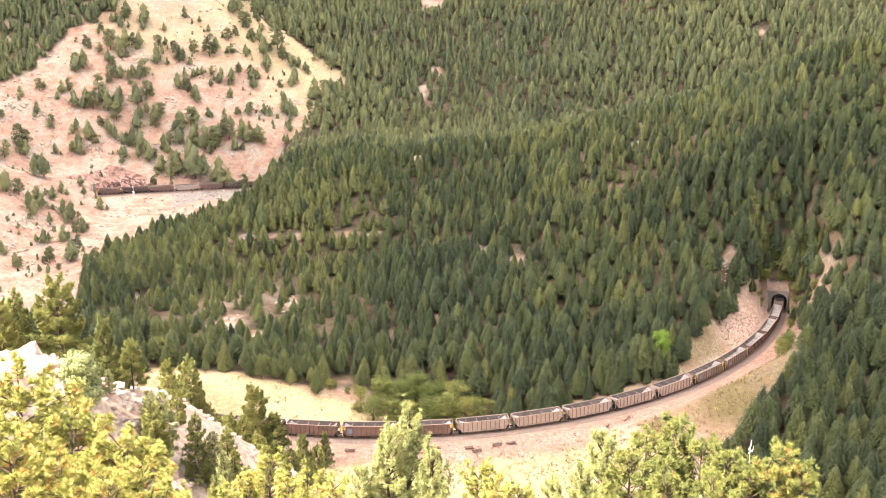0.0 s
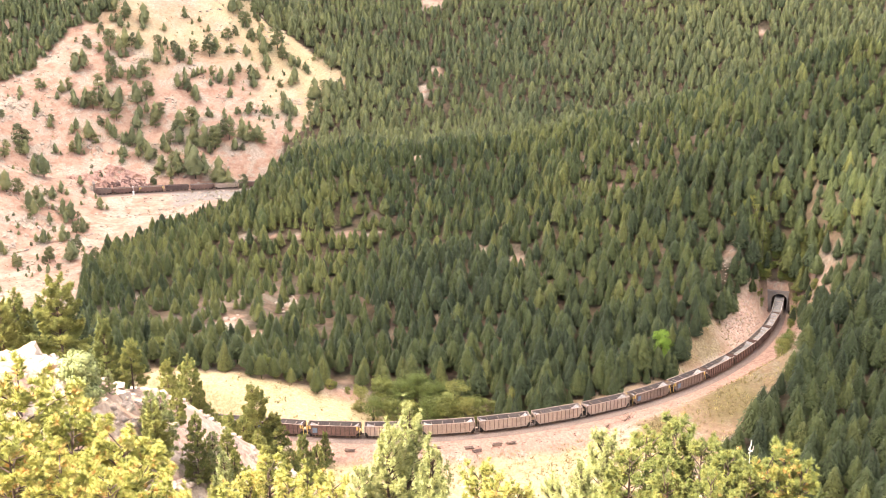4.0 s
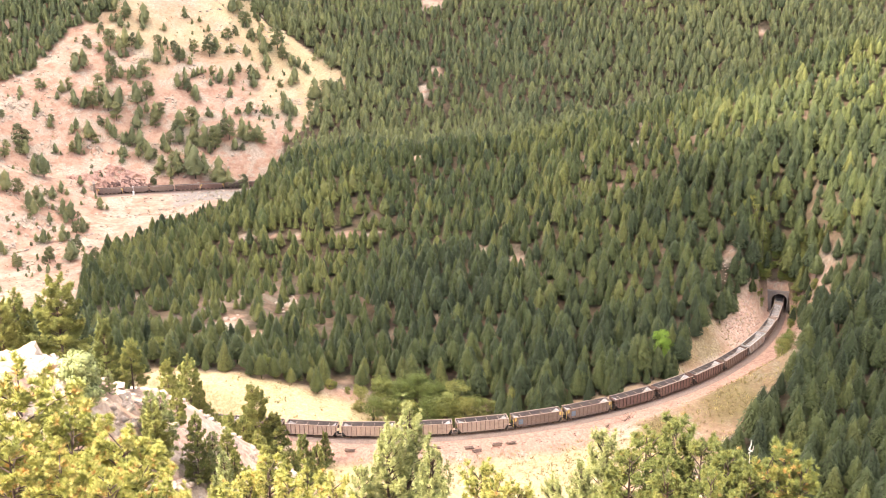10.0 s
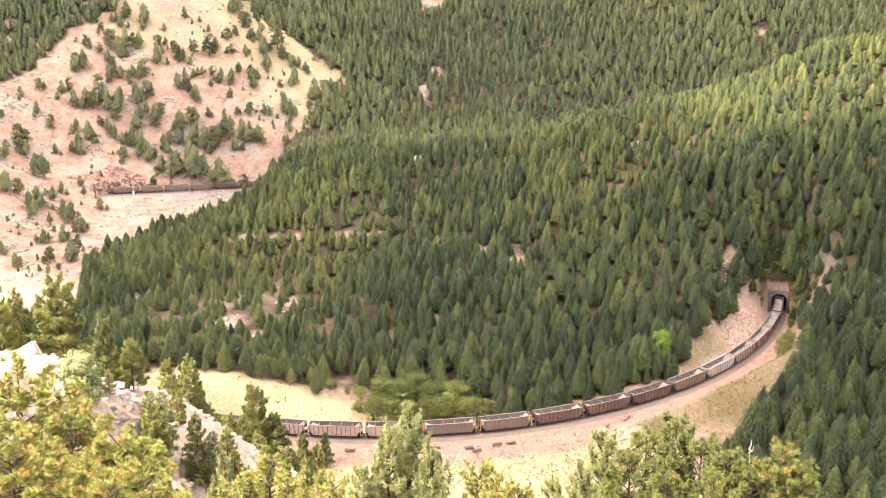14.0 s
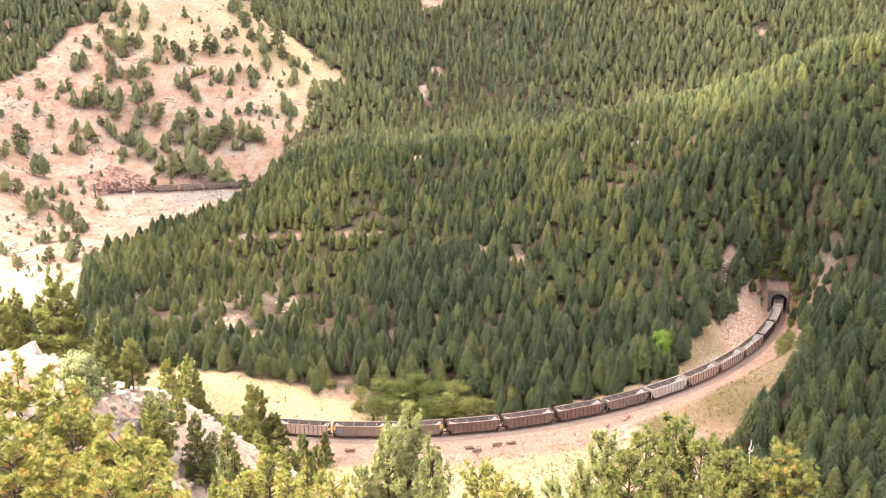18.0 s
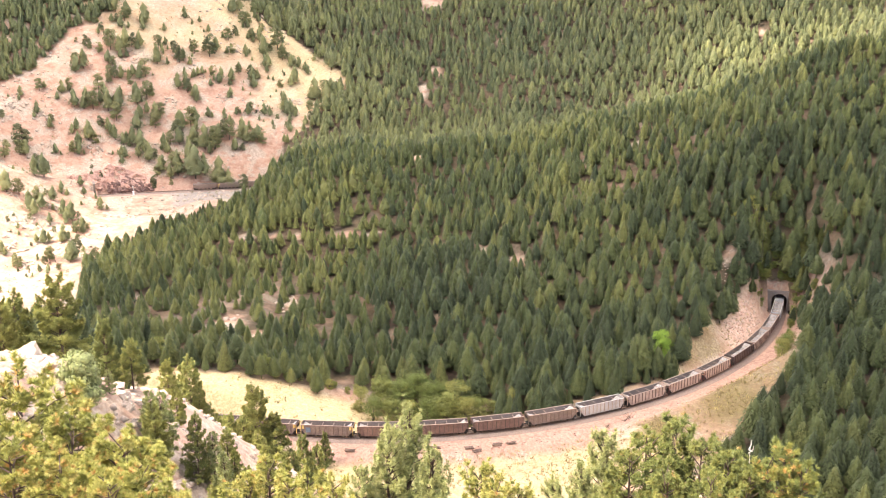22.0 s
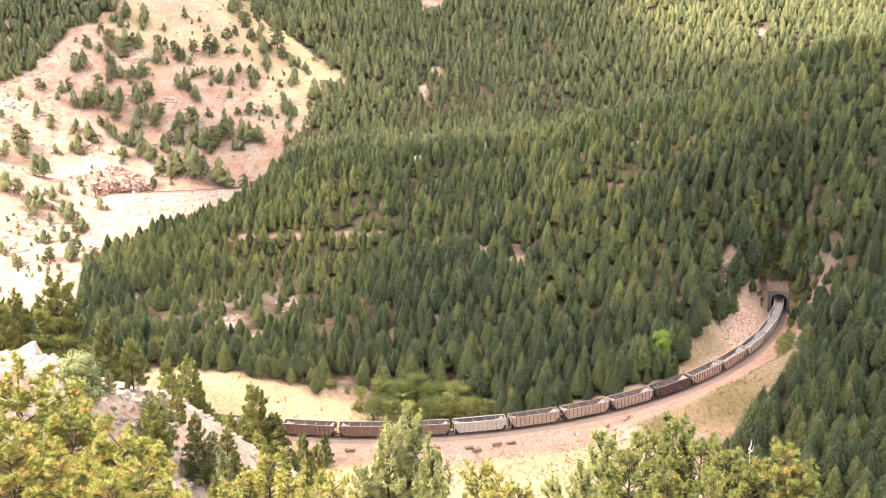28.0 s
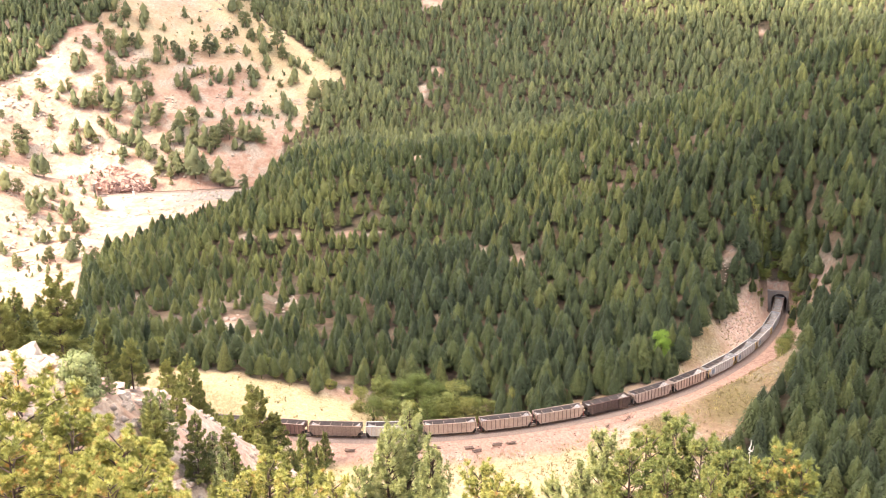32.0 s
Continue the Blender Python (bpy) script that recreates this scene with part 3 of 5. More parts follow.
SCHEMES = {
    "brown": ("brown", "brown", "tan", "rust-brown open coal hopper car with ribbed sides on the track"),
    "brown_yellow": ("brown", "yellow", "tan", "brown open hopper car with yellow ends on the track"),
    "dark": ("dark", "dark", "brown", "dark brown open coal hopper car on the track"),
    "tan": ("tan", "tan", "tan", "faded tan open hopper car with ribbed sides on the track"),
    "tan_red": ("tan", "red", "tan", "faded tan open hopper car with red ends on the track"),
    "cream": ("cream", "cream", "pale", "dusty cream open hopper car on the track"),
    "grey_yellow": ("grey", "yellow", "tan", "grey-brown open hopper car with yellow ends on the track"),
    "grey": ("grey", "grey", "tan", "grey open coal hopper car on the mountain track"),
    "silver": ("silver", "yellow", "pale", "silver aluminium hopper car with orange-yellow ends on the track"),
}
LOWER_TRAIN = ("brown brown brown brown brown brown_yellow brown_yellow tan tan tan tan tan grey_yellow grey_yellow brown brown brown grey cream tan "
               "tan_red tan_red dark tan tan silver silver silver silver tan silver").split()
FIRST = -7                         # the first car's place, counted from the curve's mouth
UPPER_TRAIN = "grey grey_yellow grey grey brown brown_yellow dark brown tan brown dark brown".split()
MASTERS = {}
for key, (paint, end_paint, chord, label) in SCHEMES.items():
    MASTERS[key] = tagged(hopper_car(paint, end_paint, chord), label, "hopper car", "hopper cars of the coal train")
USED = set()


def take_car(key):
    if key in USED:
        return copy_thing(MASTERS[key], Matrix())
    USED.add(key)
    return MASTERS[key]


LOWER_CARS = [take_car(k) for k in LOWER_TRAIN]
UPPER_CARS = [take_car(k) for k in UPPER_TRAIN]


def rolled(t):
    """Cars' lengths that the train has rolled by t seconds."""
    return 0.4050 * t - 0.00036 * t * t


def car_pose(line, s, sense):
    """A car on both its trucks at station s."""
    a, b = Vector(line(s - 5.9 * sense)[:3]), Vector(line(s + 5.9 * sense)[:3])
    d = b - a
    m = Matrix.Translation((a + b) / 2)
    return m @ Matrix.Rotation(math.atan2(d.y, d.x), 4, "Z") @ Matrix.Rotation(-math.atan2(d.z, math.hypot(d.x, d.y)), 4, "Y")


UPPER_SIZE = 0.87                  # the far train's shorter cars
UPPER_TAIL = 37.6 - rolled(19.0) * CAR * UPPER_SIZE      # the last car's rear end at the start
for car in UPPER_CARS:
    car.scale = (UPPER_SIZE,) * 3


# ---- trees ----
def fill_mesh(name, verts, tris, tints, material):
    me = bpy.data.meshes.new(name)
    me.vertices.add(len(verts))
    me.vertices.foreach_set("co", np.asarray(verts, np.float32).ravel())
    tris = np.asarray(tris, np.int32)
    me.loops.add(tris.size)
    me.loops.foreach_set("vertex_index", tris.ravel())
    me.polygons.add(len(tris))
    me.polygons.foreach_set("loop_start", np.arange(0, tris.size, 3, dtype=np.int32))
    me.update(calc_edges=True)
    a = me.attributes.new("tint", "FLOAT", "POINT")
    a.data.foreach_set("value", np.broadcast_to(np.asarray(tints, np.float32), (len(verts),)).copy())
    me.materials.append(material)
    return me


def conifer_shape(rng, sprays, width, base=0.08, power=0.85, core=True, size=1.0, kite=True, tiers=9, ragged=0.12):
    """A crown of unit height: tiers of drooping sprays round a plain core, on a short bare stem."""
    v, f = [], []
    lumps = rng.uniform(1 - 1.3 * ragged, 1 + ragged, (12, 9))

    def reach(h, a):
        k = min(1.0, max(0.0, (1 - h) / (1 - base)))
        full = width * (k ** power) * min(1, (h - base) * 7 + 0.5)
        return full * lumps[min(11, int(h * 12)), int(a / math.tau * 9) % 9] * (1.06 - 0.13 * ((h * tiers) % 1.0))
    if core:
        sides, rings = 7, 4
        for r in range(rings):
            h = base + 0.03 + (0.90 - base) * r / rings
            for i in range(sides):
                a = (i + 0.5 * (r % 2)) * math.tau / sides
                q = 0.80 * reach(h, a)
                v.append((q * math.cos(a), q * math.sin(a), h))
        v.append((0, 0, 0.95))
        for r in range(rings - 1):
            for i in range(sides):
                j = (i + 1) % sides
                f += [(r * sides + i, r * sides + j, (r + 1) * sides + j), (r * sides + i, (r + 1) * sides + j, (r + 1) * sides + i)]
        for i in range(sides):
            f.append(((rings - 1) * sides + i, (rings - 1) * sides + (i + 1) % sides, rings * sides))
        i0 = len(v)
        v += [(0.022, 0, -0.03), (-0.011, 0.019, -0.03), (-0.011, -0.019, -0.03), (0.014, 0, base + 0.1), (-0.007, 0.012, base + 0.1), (-0.007, -0.012, base + 0.1)]
        for i in range(3):
            j = (i + 1) % 3
            f += [(i0 + i, i0 + j, i0 + 3 + j), (i0 + i, i0 + 3 + j, i0 + 3 + i)]
    for n in range(sprays):
        k = math.sqrt((n + rng.uniform(0, 1)) / sprays)
        h = 0.985 - (0.985 - base) * k
        a = (n * 2.39996 + rng.uniform(-0.5, 0.5)) % math.tau
        r = reach(h, a) * rng.uniform(0.86, 1.04) + 0.004
        ln = 0.062 * size * rng.uniform(0.75, 1.2) * (0.55 + 0.45 * k)
        w = 0.52 * ln * rng.uniform(0.8, 1.15)
        pitch = rng.uniform(0.30, 1.0)
        turn = a + rng.uniform(-0.35, 0.35)
        ca, sa, ct, st = math.cos(a), math.sin(a), math.cos(turn), math.sin(turn)
        do, dz = math.cos(pitch) * ln, math.sin(pitch) * ln
        cx, cy = r * ca, r * sa
        i0 = len(v)
        if kite:
            v += [(cx - 0.6 * do * ct, cy - 0.6 * do * st, h + 0.6 * dz), (cx - w * st, cy + w * ct, h), (cx + 0.6 * do * ct, cy + 0.6 * do * st, h - 0.6 * dz), (cx + w * st, cy - w * ct, h)]
            f += [(i0, i0 + 1, i0 + 2), (i0, i0 + 2, i0 + 3)]
        else:
            x, y, z = cx - 0.5 * do * ct, cy - 0.5 * do * st, h + 0.5 * dz
            v += [(x - w * st, y + w * ct, z), (cx + 0.7 * do * ct, cy + 0.7 * do * st, h - 0.7 * dz), (x + w * st, y - w * ct, z)]
            f.append((i0, i0 + 1, i0 + 2))
    return np.array(v), np.array(f)


def round_shape(rng, lumps, sprays, width, base=0.2, leaf=0.115):
    """A rounded crown of unit height: several boughs of small tufts."""
    v, f = [], []
    for _ in range(lumps):
        h = rng.uniform(base + 0.1, 0.9)
        reach = width * math.sqrt(max(0.05, 1 - ((h - 0.45) / 0.56) ** 2)) * 0.72
        a = rng.uniform(0, math.tau)
        d = reach * math.sqrt(rng.uniform(0.1, 1))
        cx, cy, r = d * math.cos(a), d * math.sin(a), width * rng.uniform(0.30, 0.46)
        for _ in range(sprays):
            n = Vector((rng.normal(), rng.normal(), rng.normal() * 0.8 + 0.35)).normalized()
            p = Vector((cx, cy, h)) + Vector((n.x, n.y, n.z * 0.62)) * r * rng.uniform(0.7, 1.1)
            t = n.orthogonal().normalized()
            t = Matrix.Rotation(rng.uniform(0, math.tau), 3, n) @ t
            b = n.cross(t)
            s = width * leaf * rng.uniform(0.7, 1.3)
            i0 = len(v)
            v += [tuple(p - t * s), tuple(p + b * s * 0.7 - n * s * 0.4), tuple(p + t * s), tuple(p - b * s * 0.7 - n * s * 0.3)]
            f += [(i0, i0 + 1, i0 + 2), (i0, i0 + 2, i0 + 3)]
    return np.array(v), np.array(f)


def pine_shape(rng, boughs, tufts, width, base=0.12, blade=0.002, tuft=0.02, blades=20, power=0.75, spread_out=1.35, tone=0.4, dry=0.0):
    """A near pine: boughs and side twigs that carry round brushes of needles. Gives the crown, its tints and the boughs' ends, unit height."""
    v, t, limbs = [], [], []
    for i in range(boughs):
        h = base + (0.97 - base) * ((i + rng.uniform(0, 1)) / boughs)
        a = i * 2.4 + rng.uniform(-0.5, 0.5)
        k = max(0.0, 1 - ((h - base) / (1 - base)))
        r = width * (0.16 + 0.95 * k ** power) * rng.uniform(0.62, 1.12)
        tip = Vector((r * math.cos(a), r * math.sin(a), h + rng.uniform(0.0, 0.09)))
        root = Vector((0, 0, h - 0.03))
        limbs.append((root, tip))
        bough_tone = tone + rng.normal() * 0.12
        for _ in range(max(4, int(tufts * (0.3 + k ** power)))):
            u = rng.uniform(0.22, 1.0) ** 0.6
            side = Vector((-math.sin(a), math.cos(a), 0)) * rng.normal() * 0.27 * r * (1.2 - u)
            p = root.lerp(tip, u) + side + Vector((0, 0, rng.normal() * 0.016 + 0.01))
            out = (Vector((math.cos(a) * 0.7, math.sin(a) * 0.7, 0.9)) + Vector((rng.normal(), rng.normal(), rng.normal())) * 0.35).normalized()
            e = out.orthogonal().normalized()
            g = out.cross(e)
            own = 1.0 if rng.uniform() < dry else min(0.88, max(0.0, bough_tone + rng.normal() * 0.16))
            th = rng.uniform(0, math.tau, blades)
            lean = spread_out * np.sqrt(rng.uniform(0.02, 1.0, blades))
            ln = tuft * rng.uniform(0.75, 1.15) * rng.uniform(0.8, 1.1, blades)
            d = (np.cos(lean)[:, None] * np.array(out) + np.sin(lean)[:, None] * (np.cos(th)[:, None] * np.array(e) + np.sin(th)[:, None] * np.array(g))) * ln[:, None]
            w = np.cross(d, np.array((0, 0, 1.0)) + 0.45 * rng.normal(size=(blades, 3)))
            w *= (0.5 * blade / np.linalg.norm(w, axis=1))[:, None]
            v.append(np.stack([np.array(p) + 0.12 * d - w, np.array(p) + 0.12 * d + w, np.array(p) + d], 1).reshape(-1, 3))
            t.append(np.full(3 * blades, own))
    v = np.concatenate(v)
    return v, np.arange(len(v)).reshape(-1, 3), np.concatenate(t), limbs


def trunk_mesh(name, height, radius, lean, rng, limbs=(), thick=0.3, material=None):
    bm = bmesh.new()
    last = Vector((0, 0, -0.06 * height))
    for i in range(1, 6):
        u = i / 5
        p = Vector((lean * math.sin(u * 2.2) * rng.uniform(0.6, 1.2), lean * (1 - math.cos(u * 2)), u * height))
        add_rod(bm, last, p, radius * (1.12 - (u - 0.2)), radius * max(0.12, 1.12 - u), 7)
        last = p
    for a, b in limbs:
        mid = a.lerp(b, 0.55) + Vector((0, 0, 0.012 * height))
        add_rod(bm, a, mid, radius * thick, radius * thick * 0.6, 5)
        add_rod(bm, mid, b, radius * thick * 0.6, radius * thick * 0.18, 4)
    me = bpy.data.meshes.new(name)
    bmesh.ops.recalc_face_normals(bm, faces=bm.faces)
    bm.to_mesh(me)
    bm.free()
    me.materials.append(material or BARK)
    return me


def tree_thing(name, trunk, crown, label, category, m, group=""):
    root = tagged(new(name), label, category, group)
    new("trunk", trunk).parent = root
    new("crown", crown).parent = root
    root.matrix_world = m
    return root


def stand(x, y, size, rng, sink=0.15):
    z = surface(x, y)
    return Matrix.Translation((x, y, z - sink)) @ Matrix.Rotation(rng.uniform(0, math.tau), 4, "Z") @ Matrix.Scale(size, 4)


# woods that nobody could count
def scatter(x0, x1, y0, y1, gap, rng):
    """Points on a jittered grid."""
    gx, gy = np.meshgrid(np.arange(x0, x1, gap), np.arange(y0, y1, gap * 0.9))
    gx = gx + (np.arange(gx.shape[0]) % 2)[:, None] * gap * 0.5
    return (gx + rng.uniform(-0.42, 0.42, gx.shape) * gap).ravel(), (gy + rng.uniform(-0.42, 0.42, gy.shape) * gap).ravel()


def woods_here(x, y):
    """True where the plan carries closed forest."""
    s, off, _ = track_frame(x, y, lower_line, -300, PORTAL_S + 80)
    su, offu, _ = track_frame(x, y, upper_line, -20, 130)
    beside = (s > LEFT_S - 20) & (s < PORTAL_S + 1)
    clear = beside & (off > np.where(s > 8.8 * CAR, -5.5, -9)) & (off < np.interp(s / CAR, (1.0, 2.5, 3.8, 4.85, 5.4, 6.0, 7.0, 8.2, 8.8), (7, 7.5, 6.5, 6, 9, 13, 12, 11, 9)))
    clear |= (s >= PORTAL_S + 1) & (s < PORTAL_S + 3) & (np.abs(off) < 4.5)
    outer = (y < 330) & ((off < 0) & (x < gully_edge(y)))
    knoll = ridge_height(x, y, ((-80, 273, 0), (-30, 269, 0)), 1.0) > -8
    clear |= (s > 8.5 * CAR) & (s < PORTAL_S - 2) & (off > 3) & (off < 8.5)
    grove = (x > -27) & (x < 16) & (y < 291)
    ledge = (offu < 6) & (offu > -30) & (su > -5) & (su < 95)
    ledge |= (offu < 6) & (offu > -46) & (su > 55) & (su < 90)
    ledge |= (np.abs(offu) < 5) & (su > 80) & (su < 140)
    bare = on_mountain(x, y) & ~((x < -252 + 0.4 * (y - 612) + 8 * value_noise(x / 20, y / 20, 21)) & (y > 588))
    gaps = value_noise(x / 17, y / 17, 31) + 0.6 * value_noise(x / 41, y / 41, 32) > 1.56
    thin = np.clip(1.0 - np.hypot((x + 80) / 65, (y - 340) / 90), 0, 1)
    gaps |= value_noise(x / 3.1, y / 3.1, 33) > 1.0 - 0.78 * thin
    return ~(clear | outer | knoll | grove | ledge | bare | gaps) & (open_ground(x, y) < 0.35) & (y > 205)


def forest(name, label, x0, x1, y0, y1, gap, shapes, tall, seed, tone, material=None):
    rng = np.random.default_rng(seed)
    x, y = scatter(x0, x1, y0, y1, gap, rng)
    thin = np.clip(1.25 - np.hypot((x + 92) / 70, (y - 365) / 75), 0, 1)            # thinner woods on the rocky slope
    keep = woods_here(x, y) & (np.abs(x) < 0.50 * y + 40) & (rng.uniform(0, 1, len(x)) > 0.22 * thin)
    x, y = x[keep], y[keep]
    z = ground_height(x, y)
    kind = rng.integers(0, len(shapes), len(x))
    open_wood = np.clip(1.2 - np.hypot((x + 80) / 65, (y - 335) / 95), 0, 1)
    open_wood = np.maximum(open_wood, 0.9 * np.clip(1.4 - np.hypot((x + 52) / 48, (y - 292) / 24), 0, 1))
    stand_tone = tone + 0.55 * open_wood + 0.3 * value_noise(x / 60, y / 60, 41) + rng.normal(0, 0.22, len(x))
    size = (1 - 0.28 * open_wood) * tall * rng.uniform(0.62, 1.28, len(x)) * (1 + 0.18 * value_noise(x / 33, y / 33, 42))
    size = size * (1 - 0.5 * np.clip(2.2 - 1.8 * np.hypot((x + 121) / 18, (y - 522) / 45), 0, 1))
    vs, fs, ts, base = [], [], [], 0
    for k, (v, f) in enumerate(shapes):
        pick = np.flatnonzero(kind == k)
        n = len(pick)
        if not n:
            continue
        a = rng.uniform(0, math.tau, n)
        wide = size[pick] * rng.uniform(0.85, 1.25, n)
        c, s = (np.cos(a) * wide)[:, None], (np.sin(a) * wide)[:, None]
        px = x[pick][:, None] + v[:, 0] * c - v[:, 1] * s
        py = y[pick][:, None] + v[:, 0] * s + v[:, 1] * c
        pz = z[pick][:, None] - 0.3 + v[:, 2] * size[pick][:, None]
        vs.append(np.stack([px, py, pz], -1).reshape(-1, 3))
        fs.append((f[None] + (base + np.arange(n) * len(v))[:, None, None]).reshape(-1, 3))
        ts.append(np.repeat(np.clip(stand_tone[pick], 0, 1), len(v)))
        base += n * len(v)
    me = fill_mesh(name, np.concatenate(vs), np.concatenate(fs), np.concatenate(ts), material or NEEDLE)
    return tagged(new(name, me), label, "forest", kind="stuff")


shape_rng = np.random.default_rng(5)
CUTS = ((0.235, 0.76, 0.10), (0.25, 0.70, 0.14), (0.28, 0.82, 0.06), (0.24, 0.86, 0.12), (0.255, 0.62, 0.24), (0.215, 0.75, 0.18), (0.285, 0.68, 0.20))     # half width, fullness, bare stem
NEAR_SHAPES = [conifer_shape(shape_rng, 820, w, b, p, size=0.85, kite=False) for w, p, b in CUTS]
MID_SHAPES = [conifer_shape(shape_rng, 400, w, b, p, size=1.15, kite=False) for w, p, b in CUTS]
CREST_SHAPES = [conifer_shape(shape_rng, 180, w * 1.06, b, p * 0.92, size=1.5, kite=False) for w, p, b in CUTS]
FAR_SHAPES = [conifer_shape(shape_rng, 120, w * 1.12, b, p * 0.88, size=1.9, kite=False) for w, p, b in CUTS]
# tones: nearest woods darkened for shade, far ones paled for haze
forest("forest", "dense dark green conifer forest above the railway curve", -190, 200, 205, 330, 5.1, NEAR_SHAPES, 10.9, 1, 0.14)
forest("forest", "dense dark green conifer forest on the inner hill", -210, 230, 330, 420, 4.85, MID_SHAPES, 9.6, 4, 0.24)
forest("forest", "dense conifer forest on the mountain's shoulder", -420, -205, 588, 760, 4.9, FAR_SHAPES, 8.8, 5, 0.5, HAZED_FAR_NEEDLE)
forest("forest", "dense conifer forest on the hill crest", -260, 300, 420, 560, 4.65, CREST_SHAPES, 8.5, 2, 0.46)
forest("forest", "conifer forest on the far mountainside", -420, 480, 560, 850, 5.2, FAR_SHAPES, 9.2, 3, 0.52, HAZED_FAR_NEEDLE)

# separate trees on the bare mountain
rng = np.random.default_rng(8)
hill_trunk = trunk_mesh("trunk", 8.0, 0.17, 0.1, rng)
HILL_CROWNS, HILL_SHAPES = [], []
for i in range(9):
    v, f = conifer_shape(rng, 620, (0.25, 0.28, 0.32, 0.27)[i % 4], base=0.12, power=(0.75, 0.6, 0.5)[i % 3], size=0.8, ragged=0.5, tiers=6, kite=False) if i % 4 else round_shape(rng, 30, 60, 0.36, 0.06, 0.07)
    HILL_SHAPES.append((v * 8.8, f))
    HILL_CROWNS.append(fill_mesh("crown", v * 8.8, f, 0.2 + 0.09 * i, HAZED_HILL_NEEDLE))
# the trees that stand out on the mountainside, by height of the slope: x, y, height
FOOT_TREES = ((-173.4, 444.7, 11.7), (-198.6, 444.9, 7), (-184.3, 447.5, 8.3), (-163.7, 449.8, 7.1), (-208.4, 452.4, 7.1), (-175.9, 459.9, 8.5), (-194.7, 468.3, 8.6), (-187.2, 474.3, 8.7),
    (-183.3, 481.5, 7.6), (-182.7, 488.2, 7.7), (-199.8, 490.6, 6.4), (-210.1, 492.8, 12.2), (-191.4, 498.3, 11.7), (-223.9, 499.6, 12.9), (-196.5, 501.2, 10.4), (-210.3, 505.8, 10.5),
    (-206.9, 515.7, 9.4), (-183.8, 520.8, 8.1), (-206.2, 526, 8.2), (-217.9, 534, 15.1), (-245.3, 549.9, 11.3), (-228.4, 552.7, 9.2), (-237.3, 558.9, 10), (-239.5, 561.9, 15.8),
    (-166.7, 561.9, 6.5), (-157.4, 564.7, 4.4), (-223.7, 568.4, 7.3), (-211.4, 571.3, 8.8), (-253.7, 571.7, 5.8), (-144.9, 572.5, 22.1), (-155.9, 573.5, 14.8), (-131.2, 573.9, 19.3))
LOWER_TREES = ((-165.6, 574.2, 10.3), (-212.4, 575, 11.8), (-187.9, 575.4, 8.8), (-173.4, 578.9, 13.4), (-230.6, 581.3, 7.4), (-208.9, 582, 13.3), (-216.4, 584.9, 8.9), (-239, 585.8, 8.9),
    (-179.9, 586.4, 13.5), (-194.8, 587.1, 10.5), (-188.4, 588.3, 7.5), (-167, 590.2, 11.3), (-166.4, 590.2, 7.5), (-249.9, 591.4, 7.4), (-200.2, 592.1, 9), (-125.3, 593.8, 9.1),
    (-137.3, 594.5, 15.2), (-143.7, 594.7, 16.7), (-159.1, 595.1, 12.1), (-184.5, 597.7, 13.7), (-151.3, 597.7, 12.2), (-231.2, 598, 6), (-221.3, 598.2, 12.1), (-242, 600.4, 8.3),
    (-211.1, 600.9, 12.2), (-130.2, 602.3, 13.8), (-230, 603.3, 9.1), (-202.9, 603.3, 15.3), (-122.6, 603.3, 15.4), (-215.9, 603.7, 10.7), (-113.4, 603.7, 10.8), (-160.3, 604.6, 13.8))
MIDDLE_TREES = ((-197.3, 606, 14.6), (-175.4, 606.6, 13.1), (-226.6, 608.2, 7.6), (-154.8, 608.8, 13.9), (-173.3, 610, 9.3), (-119.7, 612, 6.2), (-210.5, 612.1, 12.3), (-187.6, 612.2, 15.5),
    (-145.7, 617.4, 7.8), (-135.7, 617.6, 8.6), (-181.2, 621.6, 7), (-194.1, 622.4, 6.3), (-129.3, 622.6, 6.3), (-206.2, 622.7, 9.4), (-122.3, 623.9, 8.7), (-227.7, 624.3, 9.4),
    (-222.8, 624.5, 14.1), (-112.2, 624.8, 8.7), (-200.4, 624.9, 9.4), (-95.2, 625.1, 9.5), (-154.6, 626.4, 11.1), (-99.9, 627.3, 14.3), (-194.6, 630.2, 7.9), (-161.2, 631.1, 9.5),
    (-187, 631.6, 12.7), (-167.2, 632.4, 11.1), (-210.6, 634.5, 9.5), (-217.5, 639, 8), (-74.7, 639.7, 14.5), (-136.1, 640.6, 7.3), (-225.2, 640.9, 8.8), (-164.7, 641.4, 8.8))
UPPER_TREES = ((-204.6, 641.6, 7.2), (-148.9, 642.7, 5.6), (-82.5, 642.9, 16.2), (-200.8, 644, 4), (-182.8, 644.8, 13.7), (-159.6, 645.1, 7.3), (-211.9, 645.2, 14.4), (-203.7, 649.6, 16.2),
    (-155.4, 649.9, 6.5), (-149.1, 651.7, 8.2), (-144, 652, 9.8), (-170.8, 653.3, 10.6), (-105.7, 653.9, 6.6), (-164.5, 654.8, 6.5), (-137.8, 654.8, 10.7), (-196.2, 655, 12.2),
    (-220.6, 656.6, 6.5), (-124.6, 656.8, 12.4), (-184.9, 657.7, 9.8), (-174.3, 659.5, 9.9), (-97.3, 659.6, 13.2), (-226.1, 660.6, 5.7), (-125.8, 661.1, 9.9), (-134.5, 661.9, 7.5),
    (-181.9, 663.8, 6.6), (-210.6, 666.1, 9.9), (-217, 668, 6.6), (-164.3, 668.6, 10), (-155.1, 671.3, 15.9), (-119.1, 673.2, 10.1), (-117.1, 673.6, 10.1), (-92.1, 674, 8.4))
